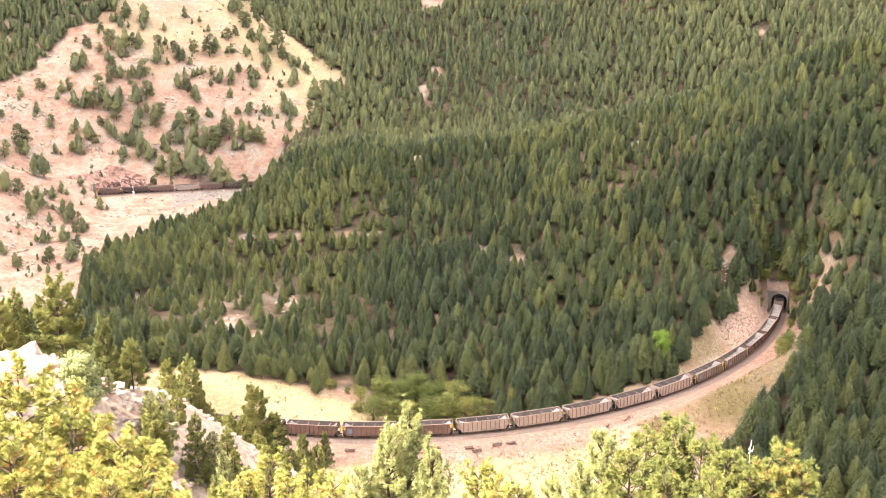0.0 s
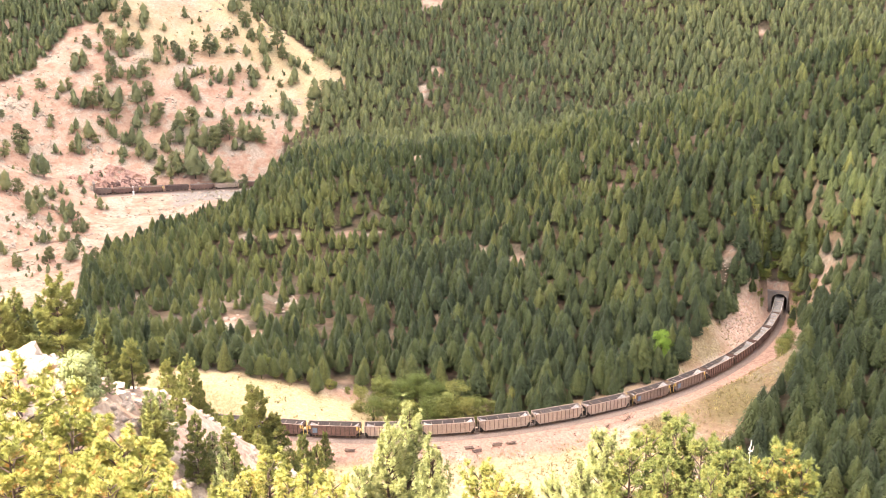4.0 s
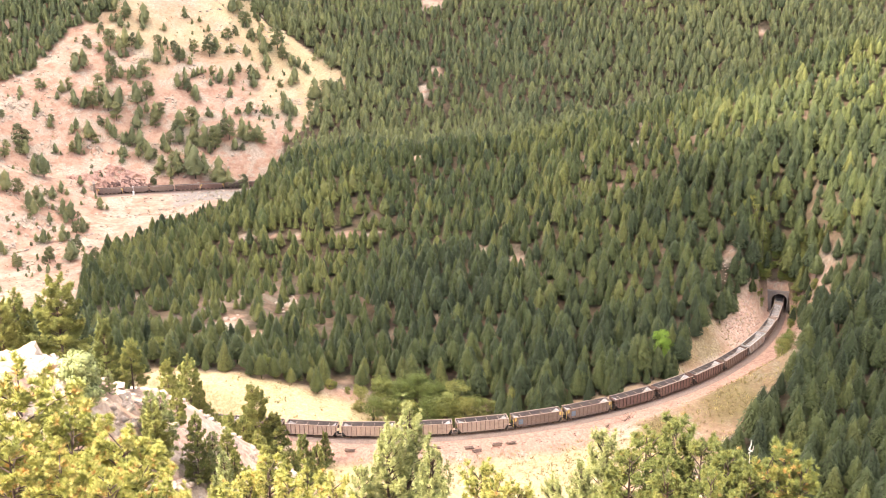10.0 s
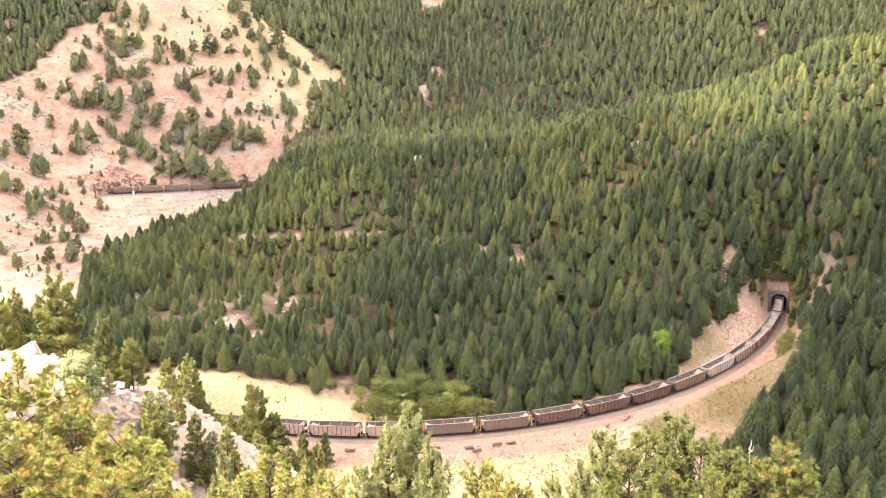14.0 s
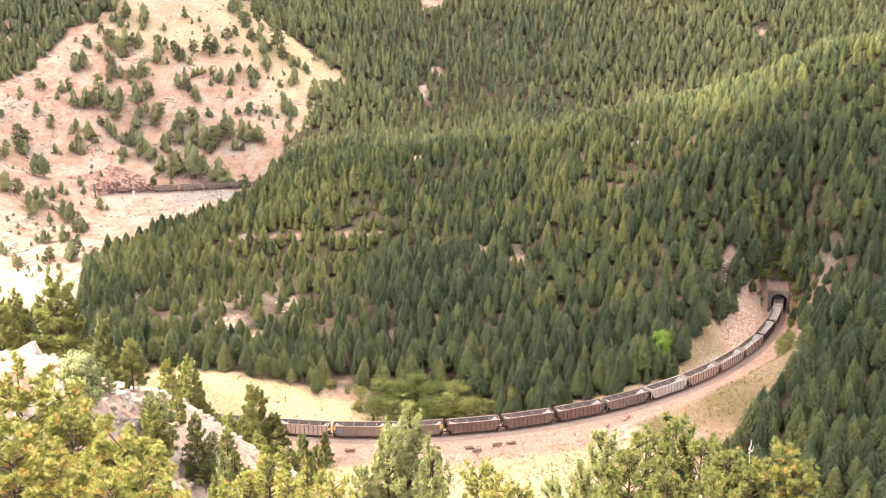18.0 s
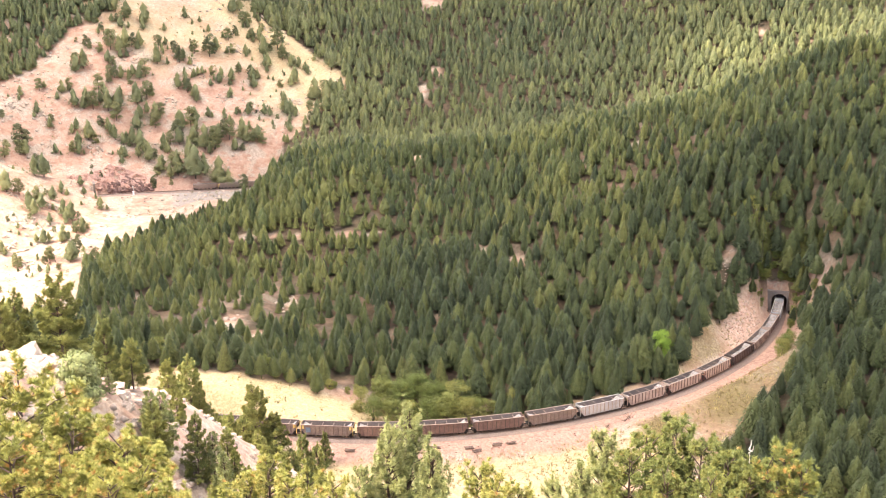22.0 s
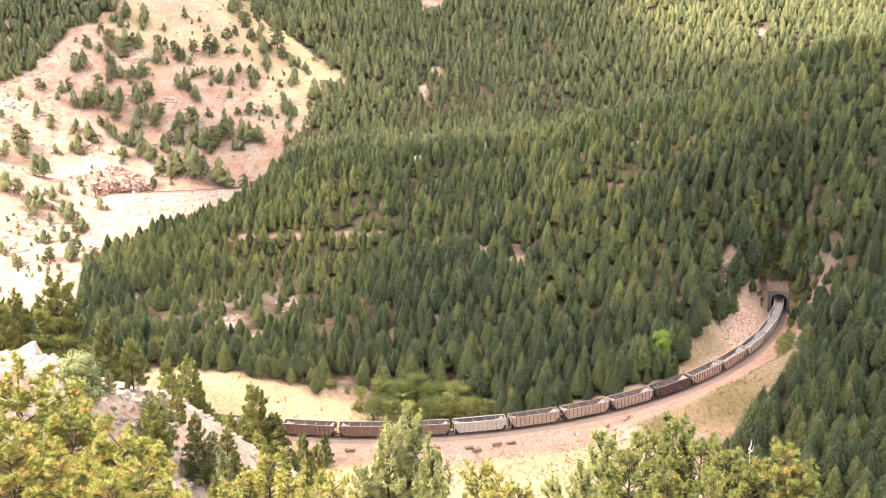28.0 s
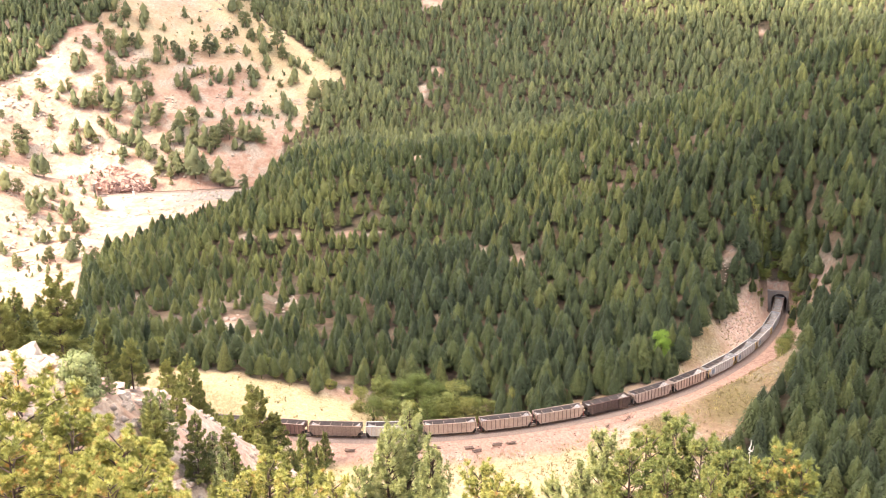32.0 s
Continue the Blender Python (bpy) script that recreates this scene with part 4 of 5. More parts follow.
BROW_TREES = ((-198, 675.3, 15.9), (-209.2, 675.6, 12.5), (-185.6, 677, 6.4), (-75.2, 677.2, 15.2), (-217.1, 677.3, 11.7), (-101.9, 677.7, 10.2), (-140.9, 678.2, 8.4), (-97.3, 678.7, 8.5),
    (-132.8, 680.2, 9.3), (-108.8, 683.2, 10.2), (-121.6, 683.4, 15.3), (-120.5, 683.4, 10.2), (-113, 691.4, 17.2), (-146.4, 691.7, 9.4), (-159.8, 692.9, 6.9), (-170.6, 693, 5.1),
    (-175.6, 695.1, 7.7), (-166.5, 697.5, 5.2), (-126.2, 698.4, 10.4), (-142.9, 698.9, 6.9), (-131.8, 700.2, 8.7), (-131.3, 700.6, 8.7), (-126.4, 707.2, 7), (-139.8, 710.7, 10.5),
    (-137.2, 713, 10.6), (-119.7, 716.5, 10.6), (-147.7, 718.4, 14.2))
companions = []
for x, y, tall in (FOOT_TREES + LOWER_TREES + MIDDLE_TREES + UPPER_TREES + BROW_TREES):
    kind = int(rng.integers(0, 9))
    tree_thing("conifer", hill_trunk, HILL_CROWNS[kind], "dark green conifer on the bare pink mountainside", "tree", stand(x, y, tall / 8.8, rng), "conifers on the bare mountainside")
    for _ in range(0 if tall < 6.5 or len(companions) > 215 else 2 if y < 610 and x > -200 else 1):
        a, d = rng.uniform(0, math.tau), rng.uniform(0.25, 0.5) * tall
        companions.append((x + d * math.cos(a), y + d * math.sin(a), tall * rng.uniform(0.45, 0.9)))
for x, y, tall in companions:
    tree_thing("conifer", hill_trunk, HILL_CROWNS[int(rng.integers(0, 9))], "smaller green conifer beside a taller one on the mountainside", "tree", stand(x, y, tall / 8.8, rng), "conifers on the bare mountainside")
# small ones between them, and the woods' ragged rim
xs, ys = scatter(-285, -30, 395, 790, 6.0, rng)
su, offu, _ = track_frame(xs, ys, upper_line, -20, 130)
clump = 0.5 * value_noise(xs / 22, ys / 22, 51) + 0.5 * value_noise(xs / 8, ys / 8, 52) + rng.normal(0, 0.30, xs.shape)
ok = on_mountain(xs, ys) & ~woods_here(xs, ys) & (np.abs(offu) > 6.5) & (clump > 0.5) & (np.abs(xs) < 0.47 * ys + 22)
ok &= ~((su > 12) & (su < 108) & (offu < 0) & (offu > -60))
rim = on_mountain(xs, ys) & ~woods_here(xs, ys) & ~on_mountain(xs + 14, ys) & (ys > 560) & (clump > 0.0)
vs, fs, ts, base = [], [], [], 0
for i in np.flatnonzero(ok | rim):
    kind = int(rng.integers(0, 9))
    m = stand(xs[i], ys[i], rng.uniform(0.7, 1.15) if rim[i] else rng.uniform(0.22, 0.5), rng)
    v, f = HILL_SHAPES[kind]
    vs.append(v @ np.array(m.to_3x3()).T + np.array(m.translation))
    fs.append(f + base)
    ts.append(np.full(len(v), 0.2 + 0.09 * kind))
    base += len(v)
tagged(new("conifer_scatter", fill_mesh("conifer_scatter", np.concatenate(vs), np.concatenate(fs), np.concatenate(ts), HAZED_HILL_NEEDLE)),
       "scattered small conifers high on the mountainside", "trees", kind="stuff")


# ---- trees near the camera ----
rng = np.random.default_rng(21)


def near_templates(count, boughs, tufts, width, material, tones, **kw):
    out = []
    for i in range(count):
        v, f, tints, limbs = pine_shape(rng, boughs, tufts, width * rng.uniform(0.92, 1.1), tone=tones[i % len(tones)], **kw)
        out.append((trunk_mesh("trunk", 0.97, 0.015, 0.012, rng, limbs, thick=0.26), fill_mesh("crown", v, f, tints, material)))
    return out


BIG = near_templates(3, 56, 50, 0.33, OLD_PINE_NEEDLE, (0.58, 0.5, 0.66), blade=0.0038, tuft=0.026, blades=38, power=0.5, dry=0.08)
PINES = near_templates(3, 46, 32, 0.28, PINE_NEEDLE, (0.46, 0.5, 0.38), blade=0.0038, tuft=0.029, blades=32, power=0.6, dry=0.012)
# lit copy of the pines above: the sun's yellow put into the needles
SUNLIT_PINES = near_templates(2, 46, 34, 0.28, OLD_PINE_NEEDLE, (0.6, 0.7), blade=0.0038, tuft=0.028, blades=32, power=0.6, dry=0.01)
RUSTY = near_templates(2, 46, 34, 0.26, OLD_PINE_NEEDLE, (0.08, 0.14), blade=0.0038, tuft=0.028, blades=32, power=0.6, dry=0.09)
SPRUCES = near_templates(2, 90, 72, 0.24, PALE_NEEDLE, (0.68, 0.8), blade=0.0026, tuft=0.020, blades=18, power=0.85)
MIDPINES = near_templates(3, 60, 52, 0.28, SPUR_NEEDLE, (0.38, 0.5, 0.62), blade=0.0056, tuft=0.034, blades=20, power=0.6)
SMALL_SPRUCES = near_templates(2, 60, 36, 0.27, PALE_NEEDLE, (0.4, 0.5), blade=0.0060, tuft=0.032, blades=16, power=0.8)
FIRS = near_templates(2, 84, 46, 0.24, SPUR_NEEDLE, (0.10, 0.25), blade=0.0056, tuft=0.026, blades=16, power=0.9, base=0.04)


def plant(name, kinds, spots, label, category="tree", group=""):
    for i, (x, y, tall) in enumerate(spots):
        trunk, crown = kinds[i % len(kinds)]
        tree_thing(name, trunk, crown, label, category, stand(x, y, tall, rng, 0.2), group)


plant("pine_tree", BIG, ((-21.2, 46, 14.6), (-18.0, 44, 12.5), (-14.9, 42, 11), (-13.5, 40, 9.2), (-18.2, 38, 10.2), (-15.8, 37, 9), (-13.4, 36, 8.6), (-11.3, 36, 8), (-22.5, 42, 11.5)),
      "sunlit yellow-green pine with orange needle tips on the near slope")
plant("pine_tree", SUNLIT_PINES, ((-11.2, 58, 11.2), (-12.2, 56, 10.1), (-8.7, 58, 10.1), (-9.3, 54, 9.8), (-12.6, 52, 8.9), (-6.9, 56, 9.7), (2.3, 56, 9.9), (3.3, 54, 8.7), (4.7, 55, 8.2)),
      "pine with bright needle brushes on the near slope, sunlight put into its golden-green colour")
plant("pine_tree", PINES, ((16, 62, 14.1), (13.7, 60, 12.6), (17.2, 60, 12.7), (18.4, 58, 11.5), (12.2, 58, 11), (19.6, 57, 10.3), (13.7, 55, 9.7), (16.2, 54, 9.4)),
      "yellow-green pine with long needle brushes on the near slope")
plant("pine_tree", RUSTY, ((22.7, 60, 12.6), (21, 58, 11.4), (23.4, 58, 11.2)),
      "dull green pine with many rust-brown needle tufts")
plant("pine_tree", MIDPINES, ((-45.7, 100, 12.3), (-35, 104, 6.2), (-33.4, 112, 5.4), (-34.2, 124, 11.4), (-30.3, 114, 3.9), (-39.3, 190, 17.3), (-35.2, 190, 13.3), (-37.3, 170, 10.1), (-30.7, 150, 8.7), (-21.3, 92, 3.8), (-23.4, 98, 4.3), (-19.6, 100, 5.3), (-17.1, 96, 5.5), (-21.1, 84, 4.6), (-29.1, 100, 4.7), (-32.9, 140, 7.9), (-19.1, 88, 5.1), (-26.7, 84, 6.5), (-45, 180, 12), (-49, 200, 11), (-53, 225, 11), (-47, 236, 9), (-58, 238, 10), (-66, 240, 10), (-40, 208, 9)),
      "dark green pine on the rocky spur beside the railway")
plant("spruce_tree", SPRUCES, ((-2.3, 64, 14.2), (-3.7, 62, 12.8), (-5.4, 60, 9.8), (11.8, 66, 13.2), (9.6, 62, 10.1), (7.4, 60, 9.1), (-0.7, 60, 11.3)), "pale grey-green spruce with upright tips on the near slope")
plant("spruce_tree", SMALL_SPRUCES, ((-26.5, 86, 6.9), (-28.2, 88, 4.8), (-22.4, 88, 6), (-32.3, 89, 2.7), (-20.5, 84, 6.9)), "small blue-grey spruce among pale rocks on the spur")
plant("fir_tree", FIRS, ((-40.7, 112, 12.1), (-23.7, 87, 7.1), (-23.3, 150, 14), (-21, 150, 13.8), (-21.5, 130, 5.6), (-31.9, 245, 9.8), (-16.8, 112, 4.2), (123.5, 367, 10), (127, 370, 8.5), (119.5, 369, 8), (133.5, 366, 9), (136.5, 361, 8), (140, 356, 9), (135, 354, 7), (141, 351, 8), (129, 379, 9), (145, 349, 9)),
      "dark green fir with dense drooping sprays on the slope")

plant("conifer", ((hill_trunk, HILL_CROWNS[2]), (hill_trunk, HILL_CROWNS[3])), ((-199.5, 537, 0.75), (-190, 532, 0.5), (-196, 531, 0.6)), "dark green conifer below the upper tunnel", "tree")

LAYERED = near_templates(2, 64, 120, 0.33, SPUR_NEEDLE, (0.5, 0.55), blade=0.0046, tuft=0.024, blades=20, power=0.6)
plant("fir_tree", LAYERED, ((-40, 98, 11.4), (-44.4, 94, 8.2)), "olive-green layered fir on the spur")

# conifers at the forest's foot, just above the curve
foot_rng = np.random.default_rng(71)
foot_trunk = trunk_mesh("trunk", 0.5, 0.016, 0.006, foot_rng)
FOOT_CROWNS = [fill_mesh("crown", *NEAR_SHAPES[i], tone, NEEDLE) for i, tone in ((0, 0.25), (1, 0.45), (2, 0.35))]
for i, (x, y, tall) in enumerate(((70.8, 290.8, 11.5), (73, 293, 8.5), (68, 292.5, 9), (65, 292.5, 12), (62.5, 290.5, 14.5), (59.5, 290, 13.5), (63.3, 286.9, 6.5), (59.6, 286.4, 7), (55.6, 288.8, 12.5),
                                  (52, 287, 15.5), (48.4, 287, 12), (51, 284.4, 8.5), (45, 285.5, 9), (41.5, 284.5, 11), (77, 300, 12.5), (79, 304, 11))):
    tree_thing("conifer", foot_trunk, FOOT_CROWNS[i % 3], "dark green conifer at the forest's foot by the railway", "tree", stand(x, y, tall, foot_rng, 0.2), "conifers at the forest's foot")

# a rounded juniper, willows and aspens
v, f = round_shape(rng, 60, 170, 0.44, 0.0, 0.05)
juniper_crown = fill_mesh("crown", v, f, 0.25, PALE_NEEDLE)
short_trunk = trunk_mesh("trunk", 0.7, 0.03, 0.03, rng)
for x, y, tall in ((-33.1, 84, 5.4), (-33.5, 88, 2.2), (-28.8, 90, 2.2)):
    tree_thing("juniper_bush", short_trunk, juniper_crown, "rounded grey-green juniper bush among pale rocks", "bush", stand(x, y, tall, rng))
WILLOWS = []
for tone in (0.35, 0.6, 0.85):
    v, f = round_shape(rng, 46, 110, 0.42, -0.08, 0.036)
    WILLOWS.append((short_trunk, fill_mesh("crown", v, f, tone, LEAF)))
plant("willow_tree", WILLOWS, ((-21, 273, 8.5), (-16, 274, 9.5), (-10, 276, 9.0), (-5, 276, 11), (1, 277, 13.0), (6.5, 278, 10.5), (-13, 283, 12), (11, 281, 8.5), (-25, 279, 8.0), (-3, 285, 12.5), (-19, 284, 11), (4, 286, 12), (-8, 289, 12),
                               (15, 283, 5.0), (22, 286, 6.0), (112, 306, 7.0), (116, 312, 6.0), (109, 299, 6.5), (113, 292, 5), (-56, 292, 6), (-92, 300, 7), (-72, 296, 5)),
      "olive-green leafy willow beside the railway")
v, f = round_shape(rng, 46, 130, 0.40, -0.05, 0.034)
plant("willow_tree", ((short_trunk, fill_mesh("crown", v, f, 0.6, LIME_LEAF)),), ((69.8, 298, 10.0),), "bright lime-green leafy tree at the edge of the conifers")
shrub_spots = []
for _ in range(80):
    a, o = PORTAL_S + rng.uniform(-26, 15), rng.uniform(5.0, 15) * (-1 if rng.uniform() < 0.55 else 1)
    x, y, z, h = lower_line(a)
    if a > PORTAL_S + 1.5:
        o *= rng.uniform(0.3, 1)
    elif o > 0:
        continue
    shrub_spots.append((x - math.sin(h) * o, y + math.cos(h) * o, rng.uniform(2.0, 4.2)))
for _ in range(26):
    x, y, z, h = lower_line(PORTAL_S + rng.uniform(2.5, 16))
    o = rng.uniform(-9, 10)
    shrub_spots.append((x - math.sin(h) * o, y + math.cos(h) * o, rng.uniform(2.5, 4.5)))
shrub_spots += [(rng.uniform(112, 123), rng.uniform(358, 380), rng.uniform(2.5, 5)) for _ in range(22)]
shrub_spots += [(-58 + 2.7 * i + rng.uniform(-1.5, 1.5), 289 + rng.uniform(-2, 2.5), rng.uniform(2.2, 4.2)) for i in range(12)]
shrub_spots += [(rng.uniform(126, 134), rng.uniform(358.5, 364), rng.uniform(2, 3.5)) for _ in range(8)]
for i in range(12):
    x, y, z, h = lower_line(PORTAL_S - rng.uniform(0.5, 9))
    o = rng.uniform(5.5, 9.5)
    shrub_spots.append((x - math.sin(h) * o, y + math.cos(h) * o, rng.uniform(1.0, 2.2)))
plant("shrub", WILLOWS, shrub_spots, "leafy olive-green shrub on the slope by the railway", "shrub", "shrubs by the railway")
ASPENS = []
for tone in (0.5, 0.8):
    v, f = round_shape(rng, 14, 22, 0.17, 0.45)
    ASPENS.append((trunk_mesh("trunk", 0.95, 0.013, 0.01, rng, material=GREY_WOOD), fill_mesh("crown", v, f, tone, LEAF)))
plant("aspen_tree", ASPENS, ((118, 368, 9), (120, 371, 10), (122, 366, 9), (124, 369, 9.5), (121, 362, 8), (125, 374, 9)), "slender pale aspen with thin yellowish leaves")


# dead wood
def bare_tree(x, y, tall, name, label, m=None, twigs=26, bow=0.12):
    bm = bmesh.new()
    last = Vector((0, 0, -0.3))
    for i in range(1, 8):
        p = Vector((bow * math.sin(i * (1.3 if bow < 0.2 else 0.42)), 0.10 * math.cos(i * 0.9), tall * i / 7))
        add_rod(bm, last, p, 0.19 * (1.05 - (i - 1) / 7), 0.19 * (1.05 - i / 7), 6)
        last = p
    for i in range(twigs):
        h = tall * rng.uniform(0.35, 0.97)
        a = rng.uniform(0, math.tau)
        ln = rng.uniform(0.5, 1.9) * (1.15 - h / tall)
        q = Vector((math.cos(a) * ln, math.sin(a) * ln, h + rng.uniform(-0.1, 0.5)))
        add_rod(bm, (0, 0, h), q, 0.055, 0.03, 4)
        add_rod(bm, q, q + Vector((math.cos(a + 0.7) * 0.3 * ln, math.sin(a + 0.7) * 0.3 * ln, 0.25)), 0.03, 0.015, 4)
    me = bpy.data.meshes.new(name)
    bm.to_mesh(me)
    bm.free()
    me.materials.append(GREY_WOOD)
    ob = tagged(new(name, me), label, "dead tree")
    ob.matrix_world = m or stand(x, y, 1.0, rng)
    return ob


bare_tree(23.7, 70, 14.4, "dead_tree", "bare silver-grey dead tree among pines")
bare_tree(0, 0, 10.8, "dead_tree", "leaning bleached dead tree with bare twigs", Matrix.Translation((2.3, 57, surface(2.3, 57.0))) @ Matrix.Rotation(radians(-7), 4, "Y"), 7, 0.7)


# ---- rocks ----
def rock_mesh(name, seed, material, flat=0.75, rough=0.22):
    bm = bmesh.new()
    bmesh.ops.create_icosphere(bm, subdivisions=3, radius=1.0)
    for p in bm.verts:
        n = noise.noise(p.co * 0.9 + Vector((seed * 7.1, 0, 0))) + 0.5 * noise.noise(p.co * 2.3 + Vector((0, seed * 3.7, 0)))
        cell = noise.cell(p.co * 1.3 + Vector((seed, seed, 0)))
        p.co = Vector([max(-0.7, min(0.7, c)) for c in p.co]) * (1.15 + rough * n + 0.14 * cell)
        p.co.z *= flat
    me = bpy.data.meshes.new(name)
    bm.to_mesh(me)
    bm.free()
    me.materials.append(material)
    return me


BOULDERS = [rock_mesh("boulder", i, SPUR_ROCK) for i in range(5)]
for i, (x, y, r) in enumerate(((-40.6, 88.6, 2.6), (-39.6, 88.2, 3.0), (-38.2, 87.6, 2.4), (-37.2, 86.8, 2.0), (-36.2, 86.4, 2.2), (-35.0, 84.4, 2.4), (-34.2, 83.0, 1.8), (-36.3, 76.4, 2.2), (-35.3, 74.9, 1.8), (-37.4, 79, 1.5),
                               (-30.6, 91.8, 1.5), (-31.7, 90.4, 1.6), (-30.8, 89.2, 1.4), (-29.6, 87.6, 1.2), (-28.4, 85.1, 1.6), (-26.3, 84.2, 1.7), (-24.9, 84.0, 1.9), (-27.4, 85.9, 1.3), (-25.4, 82.6, 1.4), (-32.8, 92.6, 1.6), (-26.3, 98, 1.4))):
    ob = tagged(new("boulder", BOULDERS[i % 5]), "pale weathered boulder on the spur's crest", "boulder", "boulders on the spur")
    ob.matrix_world = stand(x, y, 0.5 * r, rng, 0.08 * r) @ Euler((rng.normal() * 0.3, rng.normal() * 0.3, 0)).to_matrix().to_4x4()


def rubble(name, label, spots, sizes, meshes, material):
    """Loose stones that nobody could count, in one mesh."""
    vs, fs, base = [], [], 0
    for (x, y), r in zip(spots, sizes):
        me = meshes[int(rng.integers(0, len(meshes)))]
        co = np.empty(len(me.vertices) * 3, np.float32)
        me.vertices.foreach_get("co", co)
        tri = np.empty(len(me.polygons) * 3, np.int32)
        me.polygons.foreach_get("vertices", tri)
        a = rng.uniform(0, math.tau)
        c = co.reshape(-1, 3) @ np.array(((math.cos(a), -math.sin(a), 0), (math.sin(a), math.cos(a), 0), (0, 0, 1))) * r
        z = surface(x, y)
        vs.append(c + np.array((x, y, z + 0.1 * r)))
        fs.append(tri.reshape(-1, 3) + base)
        base += len(c)
    return tagged(new(name, fill_mesh(name, np.concatenate(vs), np.concatenate(fs), 0.5, material)), label, "rocks", kind="stuff")


def small_rock(seed):
    bm = bmesh.new()
    bmesh.ops.create_icosphere(bm, subdivisions=1, radius=1.0)
    for p in bm.verts:
        p.co *= 1 + 0.45 * noise.noise(p.co * 1.1 + Vector((seed * 5.3, 0, 0)))
        p.co.z *= 0.7
    me = bpy.data.meshes.new("stone")
    bm.to_mesh(me)
    bm.free()
    return me


STONES = [small_rock(i) for i in range(6)]
xs, ys = scatter(-285, -40, 400, 780, 4.2, rng)
stony = value_noise(xs / 26, ys / 26, 61) + 0.5 * value_noise(xs / 7, ys / 7, 62) + rng.normal(0, 0.25, xs.shape)
su, offu, _ = track_frame(xs, ys, upper_line, -20, 130)
ok = on_mountain(xs, ys) & (stony > 0.35) & (np.abs(offu) > 5) & (np.abs(xs) < 0.47 * ys + 20)
picks = np.flatnonzero(ok)[:1500]
rubble("rubble", "pale loose rocks strewn over the mountainside", [(xs[i], ys[i]) for i in picks], rng.uniform(0.25, 1.3, len(picks)) ** 1.2, STONES, ROCK)
for cx, cy, rx, ry in CLEARINGS[:2]:
    spots = [(cx + rng.normal() * rx * 0.6, cy + rng.normal() * ry * 0.5) for _ in range(40)]
    rubble("rubble", "pale broken rock in a gap of the forest", spots, rng.uniform(0.3, 1.3, 40), STONES, ROCK)
spots = [(rng.uniform(98, 116), rng.uniform(318, 352)) for _ in range(900)]
s, off, _ = track_frame(np.array([p[0] for p in spots]), np.array([p[1] for p in spots]), lower_line, 100, 200)
spots = [p for p, o in zip(spots, off) if 5 < o < 22]
rubble("rubble", "pink broken rock on the bank by the tunnel", spots[::3], rng.uniform(0.1, 0.4, len(spots)), STONES, RED_ROCK)
rubble("rubble", "pale broken rock on the bank by the tunnel", spots[1::2], rng.uniform(0.1, 0.42, len(spots)), STONES, ROCK)
spots = [(rng.uniform(-45, -18), rng.uniform(70, 118)) for _ in range(700)]
rubble("rubble", "pale stones on the near spur", spots, rng.uniform(0.12, 0.5, len(spots)), STONES, SPUR_ROCK)
spots = []
for _ in range(330):
    a = rng.uniform(-3.0, 9.5) * CAR
    x, y, z, h = lower_line(a)
    o = -rng.uniform(5.5, 9.0) if rng.uniform() < 0.75 else rng.uniform(4.5, 7)
    spots.append((x - math.sin(h) * o, y + math.cos(h) * o))
rubble("rubble", "pinkish stones along the edge of the track bed", spots, rng.uniform(0.1, 0.42, len(spots)), STONES, RED_ROCK)


BLOCKS = []
for i in range(6):
    bm = bmesh.new()
    bmesh.ops.create_icosphere(bm, subdivisions=1, radius=1.0)
    for p in bm.verts:
        p.co = Vector([max(-0.72, min(0.72, c)) for c in p.co]) * rng.uniform(0.85, 1.25)
    me = bpy.data.meshes.new("rock")
    bm.to_mesh(me)
    bm.free()
    me.materials.append(ROCK)
    BLOCKS.append(me)


def rock_outcrop(x, y, reach):
    """Broken blocks that stand out of the slope."""
    z0 = surface(x, y)
    root = tagged(new("rock_outcrop"), "pale broken rock outcrop on the dry mountainside", "rock outcrop", "outcrops on the mountainside")
    root.location = (x, y, z0)
    for i in range(int(4 * reach)):
        px, py = rng.normal() * reach * 0.62, rng.normal() * reach * 0.55
        big = rng.uniform(0.3, 1.0) * (0.4 + 0.15 * reach)
        ob = new("rock", BLOCKS[i % 6])
        ob.parent = root
        ob.matrix_basis = Matrix.LocRotScale((px, py, surface(x + px, y + py) - z0 + 0.15 * big), Euler((rng.normal() * 0.4, rng.normal() * 0.4 + 0.3, rng.uniform(0, 6.3))),
                                             (big * rng.uniform(0.8, 1.7), big * rng.uniform(0.6, 1.1), big * rng.uniform(0.5, 0.9)))


for x, y, reach in ((-198.4, 641.5, 5), (-193.9, 649.3, 4), (-169.9, 619.9, 5), (-140, 635.8, 4), (-154.2, 646.1, 4), (-128.6, 739.9, 7), (-115.6, 707.2, 7), (-222.7, 502, 6), (-204.6, 482.1, 7), (-202.1, 506.6, 6), (-235.7, 541.7, 5), (-208.9, 457.6, 7), (-69.1, 666.9, 6), (-119.9, 632.6, 5), (-229.6, 573.8, 4), (-95.5, 638.8, 5), (-253.2, 585.1, 6), (-203.9, 579.1, 6), (-231.2, 585, 5), (-196, 444.3, 5), (-202.8, 534.9, 5), (-138.9, 683.1, 5)):
    rock_outcrop(x, y, reach)


